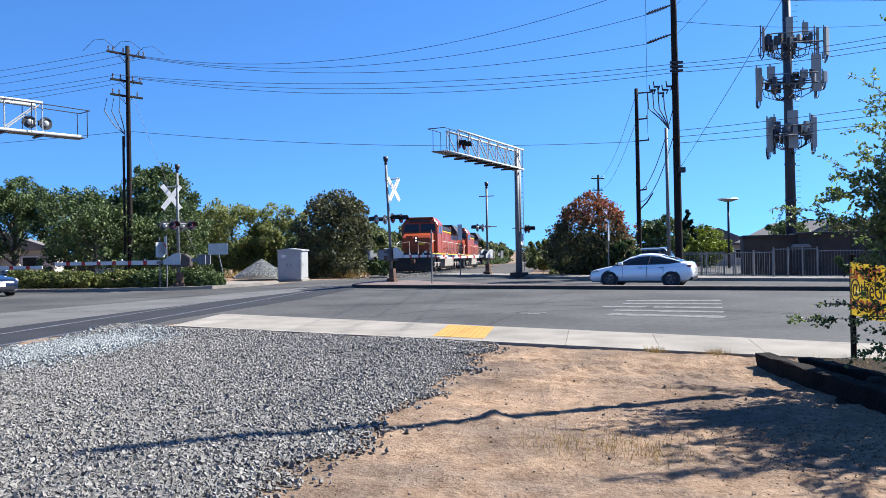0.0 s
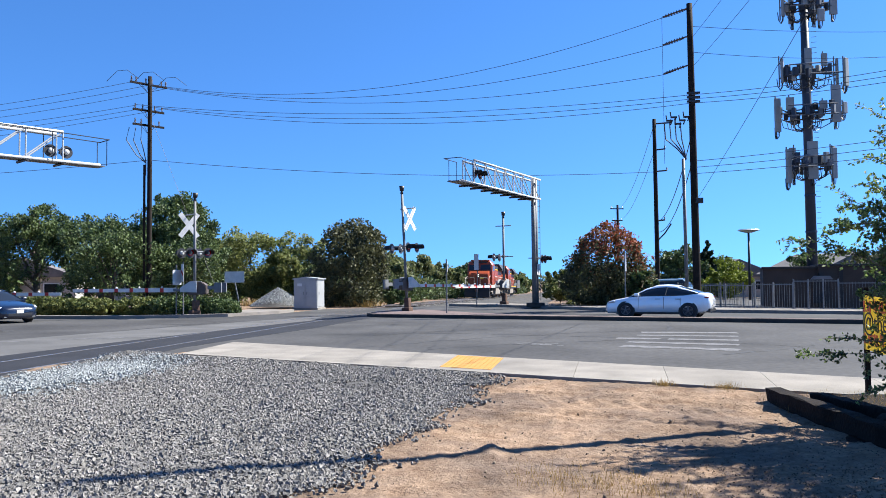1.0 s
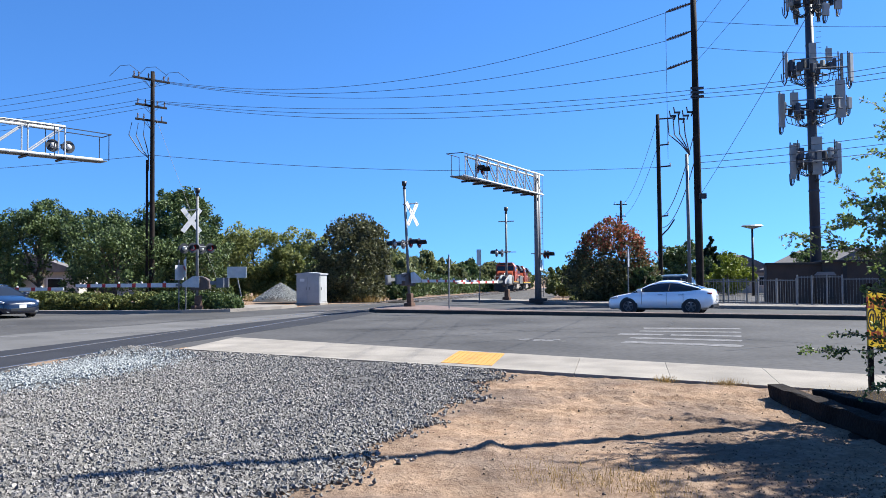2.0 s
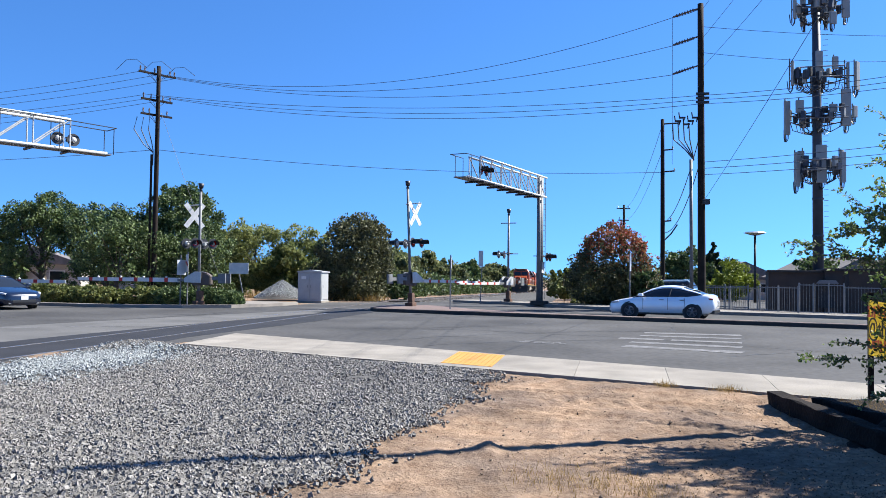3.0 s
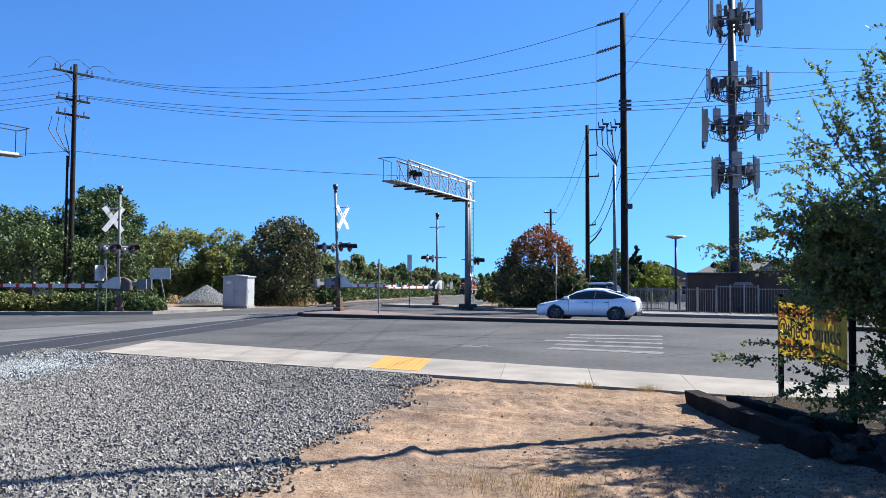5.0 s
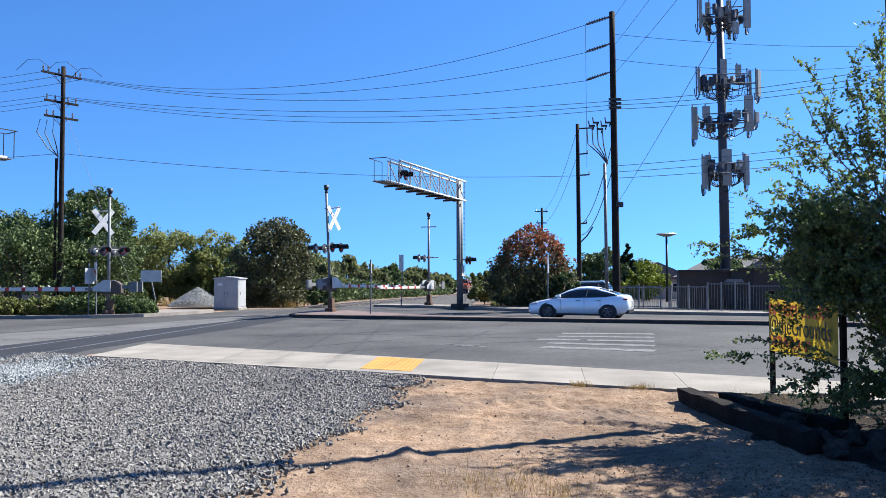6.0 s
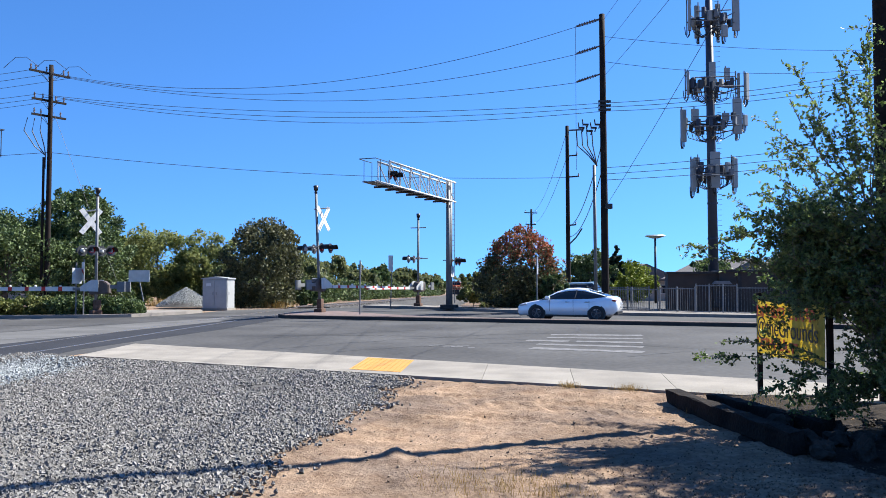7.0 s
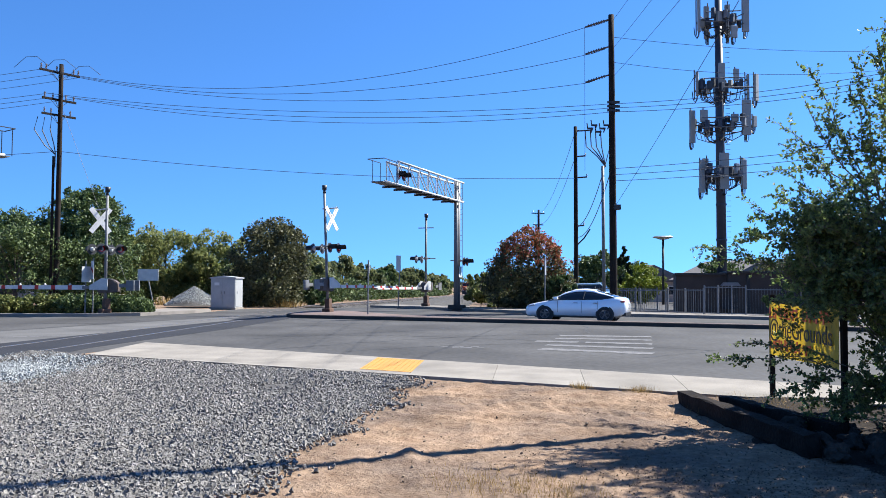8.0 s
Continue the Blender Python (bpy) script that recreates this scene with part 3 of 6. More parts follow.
def cantilever(at, toward, length, z_low, label, lights_at, sides=(-1, 1), housing=None, rails=True):
    """A mast with a lattice arm over the road that carries flashing lights; the arm runs along +x of its frame."""
    rz = math.degrees(math.atan2(toward[1], toward[0]))
    c = thing("signal_cantilever", label, "signal gantry", at, rz, "crossing signals")
    top = z_low + 1.2
    part("base", box(B(), (0, 0, 0.1), (0.8, 0.8, 0.25), bevel=0.03), M_KERB, c)
    for x in (-0.16, 0.16):
        part("post", tube(B(), (x, 0, 0.1), (x, 0, top), 0.13, 0.12, n=16), M_GALV, c, "grey steel post", smooth=True)
    for y in (-0.3, 0.3):
        for z, nm in ((z_low, "lower_chord"), (top - 0.1, "upper_chord")):
            L = length if z == z_low else length - 1.4
            part(nm, tube(B(), (-0.2, y, z), (L, y, z), 0.055, n=10), M_ALU, c, smooth=True)
    n = 7
    for i in range(n):
        x0, x1 = (length - 1.4) * i / n, (length - 1.4) * (i + 1) / n
        for y in (-0.3, 0.3):
            part("brace", tube(B(), (x0, y, z_low), (x1, y, top - 0.1), 0.028, n=8), M_ALU, c)
            part("upright", tube(B(), (x1, y, z_low), (x1, y, top - 0.1), 0.028, n=8), M_ALU, c)
        part("tie_bar", tube(B(), (x1, -0.5, z_low - 0.09), (x1, 0.5, z_low - 0.09), 0.05, n=8), M_DARK, c)
    for i in range(12):
        x = length * (i + 0.5) / 12 + 0.2
        part("grating", box(B(), (x, 0, z_low - 0.03), (length / 12 - 0.03, 0.62, 0.035)), M_GALV, c)
    for y in (-0.42, 0.42):
        if not rails:
            part("handrail", tube(B(), (length - 1.0, y, z_low + 1.0), (length + 0.3, y, z_low + 1.0), 0.018, n=6), M_DARK, c)
            for x in (length - 1.0, length - 0.2):
                part("rail_post", tube(B(), (x, y, z_low - 0.03), (x, y, z_low + 1.0), 0.016, n=6), M_DARK, c)
            continue
        part("handrail", tube(B(), (0.6, y, z_low + 1.25), (length + 0.3, y, z_low + 1.0), 0.018, n=6), M_DARK, c)
        for i in range(6):
            x = 0.6 + (length - 0.4) * i / 5
            part("rail_post", tube(B(), (x, y, z_low - 0.03), (x, y, z_low + 1.25 - 0.25 * i / 5), 0.016, n=6), M_DARK, c)
    part("end_rail", tube(B(), (length + 0.3, -0.42, z_low + 1.0), (length + 0.3, 0.42, z_low + 1.0), 0.02, n=6), M_DARK, c)
    for x in lights_at:
        for s in sides:
            off = 0.62 if rails else 0.26
            part("drop_bar", tube(B(), (x, s * 0.05, z_low + 0.55), (x, s * off, z_low + 0.55), 0.03, n=6), M_GALV, c)
            for k in (-0.29, 0.29):
                flasher(c, pose(x + k, s * off, z_low + 0.5, 0, 0, 0 if s < 0 else 180), housing)
    return c


cant = cantilever((0.37, 45.0, 0.1), (-3.87, -9.8), 9.95, 6.08, "white lattice cantilever with flashing lights over the road", (8.1,), (1,), M_DARK, False)
for i in range(22):
    part("ladder_rung", tube(B(), (-0.42, -0.16, 0.6 + 0.3 * i), (-0.42, 0.16, 0.6 + 0.3 * i), 0.012, n=5), M_GALV, cant)
for y in (-0.16, 0.16):
    part("ladder_rail", tube(B(), (-0.42, y, 0.3), (-0.42, y, 7.2), 0.016, n=6), M_GALV, cant)
flasher_group(cant, 2.75, x=-0.3, y=0.0, spread=0.24, reach=0.42, near=False)
part("plate", box(B(), (-0.1, 0.16, 2.1), (0.4, 0.012, 0.6)), M_WHITE, cant, "small white plate")
cantilever((-16.3 - 0.594 * 11, 29.25 - 0.805 * 11, 0.1), (0.594, 0.805), 10.5, 6.1, "white lattice cantilever arm with round signal lights", (9.3,), (1,))


# ---- posts and small signs ----
def post_sign(name, label, at, height, plate=None, rz=0.0, lean=0.0, material=None):
    p = thing(name, label, "sign post", at, rz, "sign posts")
    part("post", tube(B(), (0, 0, -0.1), (lean, 0, height), 0.032, n=8), M_GALV, p)
    if plate:
        w, h, z = plate
        bm = box(B(), (0, -0.045, z), (w, 0.012, h), bevel=0.003)
        part("plate", bm, material or M_WHITE, p, "worn sign plate")
    return p


post_sign("sign_post", "thin grey post with an edge-on sign at a median", (-3.73, 35.8, 0.15), 2.45, (0.03, 0.5, 2.1), 60)
post_sign("sign_post", "leaning post with a slim white reflective marker", (-3.12, 47.3, 0.1), 3.0, (0.28, 0.95, 2.62), 18, 0.12)
post_sign("sign_post", "slim pale post beside a red-leaved tree", (4.75, 39.9, 0.15), 2.7, (0.1, 0.9, 2.3), 40)
post_sign("sign_post", "post with two tilted square sign backs by the hedge", (-16.75, 36.2, 0.15), 2.35, (0.5, 0.72, 1.75), 62, 0, M_ALU)
o = post_sign("sign_post", "post with a white and red striped object marker", (-16.45, 36.3, 0.15), 2.5, (0.34, 0.85, 1.95), -48)
part("stripe", box(B(), (0, -0.056, 1.95), (0.34, 0.006, 0.12), pose(0, 0, 0, 0, 35, 0)), M_RED, o, "red slanted stripe")
o = post_sign("sign_post", "leaning brace with a pale rectangular sign back", (-14.2, 38.0, 0.15), 1.5, None, 0, -0.35)
part("plate", box(B(), (-0.35, -0.05, 1.75), (1.0, 0.02, 0.55)), M_ALU, o, "blank aluminium sign back")


# ---- utility poles and wires ----
def wire(name, a, b, sag, r=0.014, label="thin black overhead wire", n=28):
    pts = []
    for i in range(n + 1):
        f = i / n
        p = Vector(a).lerp(Vector(b), f)
        p.z -= sag * 4 * f * (1 - f)
        pts.append(p)
    return tagged(part(name, path_tube(B(), pts, r, 5), M_WIRE), label, "wire", "overhead wires")


def insulator(parent, m, n=3, label="dark insulator"):
    bm = B()
    for i in range(n):
        tube(bm, (0, 0, 0.09 * i), (0, 0, 0.09 * i + 0.05), 0.07, 0.035, n=8)
    tube(bm, (0, 0, -0.08), (0, 0, 0.09 * n), 0.025, n=6)
    o = part("insulator", bm, M_PORCELAIN, parent, label)
    o.matrix_basis = m
    return o


def pole(label, at, height, r=0.17, lean=(0, 0)):
    p = thing("utility_pole", label, "utility pole", at, 0, "utility poles")
    pts = [(lean[0] * i / 8, lean[1] * i / 8, -0.3 + (height + 0.3) * i / 8) for i in range(9)]
    bm = path_tube(B(), pts, r, 14, r * 0.72)
    bmesh.ops.contextual_create(bm, geom=[e for e in bm.edges if e.is_boundary and all(v.co.z > height - 0.2 for v in e.verts)])
    part("pole", bm, M_WOODPOLE, p, "dark creosoted timber pole", smooth=True)
    return p


def arm(p, z, length, rz, pins, name="crossarm", y=0.2):
    m = pose(0, 0, z, 0, 0, rz)
    o = part(name, box(B(), (0, y * 0.8, 0), (length, 0.1, 0.13), bevel=0.01), M_WOODPOLE, p, "weathered timber crossarm")
    o.matrix_basis = m
    for x in pins:
        insulator(p, m @ Matrix.Translation((x, y * 0.8, 0.12)))
        part("brace", tube(B(), (x * 0.6, y, -0.02), (0, y, -0.55), 0.015, n=5), M_GALV, p).matrix_basis = m


pl = pole("tall dark timber utility pole with stacked crossarms", (-24.0, 48.0, 0), 14.9)
AL = 53
arm(pl, 14.4, 2.5, AL, (-1.15, -0.85, -0.2, 0.2, 0.85, 1.15))
arm(pl, 12.7, 2.1, AL, (-0.9, -0.4, 0.4, 0.9))
arm(pl, 11.75, 2.1, AL, (-0.9, -0.5, 0.7))
for k, (x, z) in enumerate(((-1.3, 11.5), (-0.9, 11.5), (-0.5, 11.6))):
    pts = [(x * 0.75, x * 0.6, z), (x * 0.85, x * 0.7, z - 0.8), (x * 0.5, x * 0.4, z - 1.7), (-0.2, -0.1, z - 2.2), (-0.2, -0.1, z - 3)]
    part("jumper_cable", path_tube(B(), pts, 0.03, 6), M_WIRE, pl)
part("conduit", tube(B(), (-0.3, -0.1, 0), (-0.3, -0.1, 9.2), 0.075, n=10), M_WOODPOLE, pl, "dark riser conduit")
for x, y, z0 in ((-1.1, -1.2, 14.75), (0, 0, 14.9), (1.0, 1.1, 14.8)):
    pts = [(x - 1.0, y - 0.3, z0 - 0.45), (x - 0.4, y - 0.1, z0 + 0.25), (x + 0.2, y, z0 + 0.3), (x + 0.9, y + 0.1, z0 - 0.25)]
    part("jumper_cable", path_tube(B(), pts, 0.016, 5), M_WIRE, pl)

pr = pole("tallest dark timber utility pole with standoff insulators", (7.92, 38.5, 0.1), 14.7, 0.19, (-0.08, 0))
for z in (14.5, 13.15, 11.75):
    o = part("standoff_insulator", tube(B(), (-0.1, 0, z), (-1.35, 0, z - 0.4), 0.04, n=8), M_PORCELAIN, pr, "long standoff insulator")
    for i in range(7):
        f = 0.25 + i * 0.1
        tubec = tube(B(), (-0.1 - 1.25 * f, 0, z - 0.4 * f), (-0.1 - 1.25 * (f + 0.03), 0, z - 0.4 * (f + 0.03)), 0.09, 0.06, n=8)
        part("shed", tubec, M_PORCELAIN, o)
for z in (10.35, 10.15, 9.95):
    part("bracket", box(B(), (0, -0.1, z), (0.6, 0.12, 0.1)), M_DARK, pr)
part("clamp", box(B(), (0.15, -0.1, 5.2), (0.35, 0.3, 0.25), bevel=0.03), M_DARK, pr)
part("down_wire", tube(B(), (-1.38, 0, 14.1), (-1.38, 0, 7.0), 0.010, n=5), M_WIRE, pr)
for k in range(5):
    x, z = -0.30 - 0.2 * k, 9.25 - 0.16 * (k % 3)
    bm = box(B(), (x, 0.1, z), (0.30, 0.10, 0.09), bevel=0.02)
    tube(bm, (x - 0.12, 0.1, z - 0.02), (x - 0.16, 0.1, z + 0.26), 0.03, n=6)
    tube(bm, (x + 0.05, 0.1, z - 0.2), (x + 0.12, 0.1, z + 0.02), 0.03, n=6)
    part("cutout_fuse", bm, M_DARK, pr, "dark cutout fuse")
for k in range(4):
    pts = [(-1.35 + 0.25 * k, 0.1, 9.0), (-1.3 + 0.25 * k, 0.1, 8.2), (-0.75 + 0.1 * k, 0.1, 7.7), (-0.35, 0.1, 7.2)]
    part("jumper_cable", path_tube(B(), pts, 0.028, 6), M_WIRE, pr)
riser = thing("conduit_riser", "pale steel conduit riser beside a timber pole", "conduit", (7.55, 39.0, 0.1))
part("pipe", tube(B(), (0, 0, 0), (-0.05, 0, 7.3), 0.09, 0.075, n=12), M_GALV, riser, smooth=True)

p2 = pole("slim dark timber pole with short side brackets", (8.27, 52.0, 0), 12.0, 0.16, (-0.05, 0))
for z, s in ((11.7, 1), (10.0, 0.6), (8.6, 0.7), (5.4, 0.5)):
    part("bracket", tube(B(), (0, 0, z), (s, 0, z + 0.05), 0.05, n=8), M_DARK, p2)
    insulator(p2, pose(s, 0, z + 0.08), 2)
part("transformer_drop", path_tube(B(), [(0.1, 0, 4.2), (0.5, 0, 4.6), (0.9, 0, 5.2)], 0.05, 6), M_DARK, p2)
pf = pole("distant timber utility pole", (12.3, 110, 0), 12.55, 0.2)
arm(pf, 12.05, 2.0, 20, (-0.8, 0.8))
arm(pf, 10.45, 1.6, 20, (-0.6, 0.6))
pole("dark timber pole rising behind a leafy shrub", (5.85, 10.4, 0), 10.7, 0.115)

TL = [(-24.7, 47.2, 14.4), (-24.0, 48.0, 14.35), (-23.3, 48.9, 14.3)]
TR = [(6.5, 38.5, 14.15), (6.55, 38.5, 12.8), (6.55, 38.5, 11.4)]
for i in range(3):
    wire("overhead_wire", TL[i], TR[i], (2.0, 1.6, 1.15)[i])
    wire("overhead_wire", TR[i], (7.9 - 0.2 * i, 38.5, 14.6 - 1.4 * i), 0.05)
    wire("overhead_wire", (7.9, 38.5, 14.5 - 1.4 * i), (7.7 - 0.35 * i, -12, 14.3 - 1.3 * i), 0.7, 0.009)
    wire("overhead_wire", (-24.6 + 0.5 * i, 47.3 + 0.7 * i, 12.95), (7.9, 38.3, 10.35 - 0.2 * i), 0.75 + 0.12 * i)
    wire("overhead_wire", (7.9, 38.3, 10.35 - 0.2 * i), (30, 29.5, 13.0 - 0.35 * i), 0.9)
    wire("overhead_wire", (7.9, 38.5, 7.2 - 0.3 * i), (32, 31, 9.8 - 0.5 * i), 0.5, 0.014)
    wire("overhead_wire", TL[i], (-60, 47 + i, 12.4 - 0.2 * i), 0.9)
    wire("overhead_wire", (-24.6 + 0.5 * i, 47.3 + 0.7 * i, 12.9), (-60, 46 + i, 10.7 - 0.3 * i), 0.7)
wire("overhead_wire", (7.9, 38.5, 13.7), (26, 45, 15.0), 0.3, 0.012)
wire("overhead_wire", (7.9, 38.5, 12.45), (26, 45, 14.0), 0.5, 0.012)
wire("overhead_wire", (7.95, 38.4, 5.3), (7.6, 9, 12.6), 0.3, 0.010)
wire("overhead_wire", (-24.0, 48, 9.5), (8.2, 52.0, 8.5), 0.55, 0.016)
wire("overhead_wire", (-24.0, 48, 9.5), (-60, 46, 8.2), 0.4, 0.016)
wire("overhead_wire", (8.25, 52, 11.7), (12.2, 110, 11.2), 1.4, 0.016)
wire("overhead_wire", (8.25, 52, 10.0), (12.2, 110, 9.7), 1.4, 0.016)
wire("overhead_wire", (8.4, 52, 5.3), (7.95, 38.6, 9.0), 0.9, 0.022)
wire("overhead_wire", (8.4, 52, 4.6), (7.95, 38.6, 7.6), 0.9, 0.022)
wire("overhead_wire", (-23.9, 48.2, 12.0), (-18.5, 46.5, 0.1), 0.1, 0.010, "thin steel guy wire of a pole")


# ---- trees and shrubs ----
M_BARK = mat("bark", (0.10, 0.08, 0.06), 0.95, vary=0.3, size=4, fine=30, bump=0.6)
M_OAK = leaf_mat("dark_green_leaves", (0.022, 0.042, 0.016), (0.125, 0.175, 0.055), 0.3, 0.22)
M_OLIVE = leaf_mat("olive_leaves", (0.0936, 0.122, 0.036), (0.274, 0.288, 0.101), 0.3, 0.48)
M_DUSKY = leaf_mat("dusky_leaves", (0.0324, 0.0376, 0.0181), (0.13, 0.13, 0.0583))
M_REDLEAF = leaf_mat("red_leaves", (0.11, 0.085, 0.030), (0.36, 0.075, 0.040))
M_LIME = leaf_mat("lime_leaves", (0.112, 0.152, 0.016), (0.208, 0.24, 0.028))
M_HEDGE = leaf_mat("hedge_leaves", (0.0495, 0.0765, 0.0198), (0.189, 0.198, 0.0585))
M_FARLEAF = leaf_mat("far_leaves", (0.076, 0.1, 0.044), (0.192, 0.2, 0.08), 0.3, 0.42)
M_PINE = leaf_mat("conifer_needles", (0.012, 0.024, 0.014), (0.035, 0.055, 0.025))


def leaves_mesh(name, pts, size, r, flat=0.0, fold=True):
    """Leaf-like quads of about that size round the points, each turned at random."""
    n = len(pts)
    d = r.normal(size=(n, 3))
    d[:, 2] += flat * np.abs(d[:, 2])
    d /= np.linalg.norm(d, axis=1)[:, None]
    e = np.cross(d, r.normal(size=(n, 3)))
    e /= np.linalg.norm(e, axis=1)[:, None]
    k = np.cross(d, e)
    s = size * r.uniform(0.6, 1.3, size=(n, 1))
    a, b = e * s, k * s * 0.55
    mid = d * s * 0.12
    v = np.stack([pts - a, pts + b - mid, pts + a, pts - b - mid], 1).reshape(-1, 3)
    f = np.arange(4 * n).reshape(n, 4)
    me = bpy.data.meshes.new(name)
    me.from_pydata(v.tolist(), [], f.tolist())
    return me


def crown_points(r, blobs, n, shell=0.55, dome=False):
    """Points over the skins of lumps (x, y, z, rx, ry, rz), each with smaller lumps on it."""
    vol = np.array([b[3] * b[5] for b in blobs])
    out = []
    for b, m in zip(blobs, (n * vol / vol.sum()).astype(int)):
        k = 150 if dome else max(5, int(9 * (b[3] + b[5]) / 2))
        u = r.normal(size=(k, 3))
        u /= np.linalg.norm(u, axis=1)[:, None]
        rad = np.array(b[3:6])
        cs = np.array(b[:3]) + u * rad * r.uniform(0.78 if dome else 0.55, 0.95, size=(k, 1))
        rs = np.mean(rad) * (r.uniform(0.09, 0.19, size=k) if dome else r.uniform(0.22, 0.42, size=k))
        w = r.integers(0, k, m)
        q = r.normal(size=(m, 3))
        q /= np.linalg.norm(q, axis=1)[:, None]
        out.append(cs[w] + q * rs[w][:, None] * r.uniform(shell, 1.12, size=(m, 1)))
    p = np.concatenate(out)
    return p[p[:, 2] > 0.06]


def tree(label, at, blobs, leaf, n=9000, size=0.17, trunk=0.22, seed=1, name="tree", category="tree", top=None, topleaf=None, dome=False):
    """blobs: lumps of the crown, about the tree's base."""
    r = np.random.default_rng(seed)
    t = thing(name, label, category, at)
    hz = max(b[2] for b in blobs)
    bm = B()
    if trunk:
        bend = [(0.08 * math.sin(i * 1.7 + seed), 0.08 * math.cos(i * 1.3 + seed), hz * i / 6) for i in range(7)]
        bend[0] = (0, 0, -0.15)
        path_tube(bm, bend, trunk, 9, trunk * 0.35)
        for b in blobs:
            j = 1 + int(r.integers(0, 3))
            p0 = Vector(bend[j])
            p1 = Vector(b[:3])
            path_tube(bm, [p0, p0.lerp(p1, 0.5) + Vector((0, 0, 0.15)), p1], trunk * 0.4, 6, trunk * 0.1)
        part("trunk", bm, M_BARK, t, smooth=True)
    else:
        bm.free()
    pts = crown_points(r, blobs, n, dome=dome)
    if topleaf is not None:
        zt = pts[:, 2] + r.normal(size=len(pts)) * 0.75 + 0.22 * pts[:, 0]
        hi = zt > top
        for sub, mm, nm in ((pts[~hi], leaf, "crown"), (pts[hi], topleaf, "upper_crown")):
            me = leaves_mesh(nm, sub, size, r)
            me.materials.append(mm)
            new(nm, me).parent = t
    else:
        me = leaves_mesh("crown", pts, size, r)
        me.materials.append(leaf)
        new("crown", me).parent = t
    return t


def lumps_of(seed, w, h, z0, n=7, d=None):
    """Lumps that fill a rounded crown w wide and h high from z0 up."""
    q = random.Random(seed)
    d = d or w
    out = [(0, 0, z0 + h * 0.5, w * 0.40, d * 0.40, h * 0.44)]
    for i in range(n):
        a = 2 * math.pi * i / n + q.uniform(-0.3, 0.3)
        f = q.uniform(0.15, 0.85)
        k = 0.36 * math.sqrt(max(0.1, 1 - (f - 0.35) ** 2 * 1.6))
        s = q.uniform(0.17, 0.27)
        out.append((w * k * math.cos(a), d * k * math.sin(a), z0 + h * f, w * s, d * s, h * s * 0.9))
    out.append((q.uniform(-0.1, 0.1) * w, 0, z0 + h * 0.82, w * 0.24, d * 0.24, h * 0.18))
    return out


tree("broad dark green oak behind low hedges", (-25.9, 55.5, 0), [(0, 0, 5.0, 3.3, 3.2, 3.3), (-0.6, 0, 3.2, 3.5, 3.2, 2.6), (1.0, -0.3, 4.2, 2.5, 2.4, 2.6), (0.3, 0, 6.6, 2.0, 2.0, 1.6)], M_OAK, 34000, 0.11, 0.3, 11, dome=True)
tree("dark green oak with an uneven crown", (-30.4, 53.5, 0), lumps_of(2, 5.8, 5.2, 1.4, 12), M_OAK, 17000, 0.10, 0.28, 12)
tree("dark green oak with a high open crown", (-35.2, 53.5, 0), lumps_of(3, 5.6, 5.9, 1.5, 12), M_OAK, 17000, 0.10, 0.28, 13)
tree("dark green oak with a spreading crown", (-41.6, 54, 0), lumps_of(4, 8.0, 6.2, 0.9, 12), M_OAK, 16000, 0.13, 0.28, 14)
tree("low leafy green tree behind a hedge", (-26.6, 48.4, 0), lumps_of(5, 6.4, 5.0, 0.3, 9), M_OAK, 15000, 0.10, 0.15, 15)
tree("low leafy green tree behind a hedge", (-22.3, 50.0, 0), lumps_of(6, 5.2, 4.4, 0.1, 9), M_OAK, 10000, 0.10, 0.12, 16)
tree("sunlit olive-green shrub tree", (-22.3, 62, 0), lumps_of(7, 6.8, 6.3, 0.0, 11), M_OLIVE, 17000, 0.12, 0.12, 17)
tree("sunlit olive-green shrub tree", (-18.6, 61.5, 0), lumps_of(8, 5.8, 5.7, -0.1, 10), M_OLIVE, 15000, 0.12, 0.12, 18)
tree("sunlit olive-green shrub tree", (-25.5, 63, 0), lumps_of(9, 5.6, 5.4, 0.0, 9), M_OLIVE, 12000, 0.12, 0.12, 19)
tree("olive-green shrub with drooping foliage", (-15.9, 60, 0), lumps_of(10, 4.2, 4.2, -0.1, 8), M_OLIVE, 8000, 0.12, 0.1, 20)
tree("rounded dusky green tree beside the track", (-11.9, 52.4, 0), [(0, 0, 2.9, 2.75, 2.6, 3.0), (-0.3, -0.3, 1.5, 2.9, 2.6, 1.6), (0.4, 0, 3.9, 2.0, 2.0, 1.9)], M_DUSKY, 19000, 0.11, 0.2, 21, dome=True)
tree("low green shrub under a dusky tree", (-9.3, 53.6, 0), lumps_of(12, 2.0, 1.7, 0, 5), M_OAK, 2500, 0.12, 0.05, 22)
tree("rounded tree turning red at its top", (4.55, 46.6, 0), [(0, 0, 2.1, 2.55, 2.3, 2.2), (0.1, -0.1, 3.0, 2.05, 1.9, 1.9), (-0.7, 0, 1.3, 2.1, 2.0, 1.4), (1.1, -0.2, 1.2, 1.8, 1.7, 1.3)], M_DUSKY, 19000, 0.095, 0.16, 23, top=3.1, topleaf=M_REDLEAF, dome=True)
tree("green shrub at the foot of a red tree", (6.3, 45.0, 0), lumps_of(14, 2.1, 2.1, 0, 6), M_OAK, 3000, 0.11, 0.05, 24)
tree("small green shrub beside a signal post", (1.95, 51.5, 0), lumps_of(15, 1.9, 2.45, 0, 8), M_HEDGE, 5000, 0.085, 0.05, 25)
tree("bright lime-green rounded tree beyond a car park", (17.9, 75, 0), lumps_of(16, 4.6, 3.9, 0.1, 10), M_LIME, 9000, 0.11, 0.12, 26)
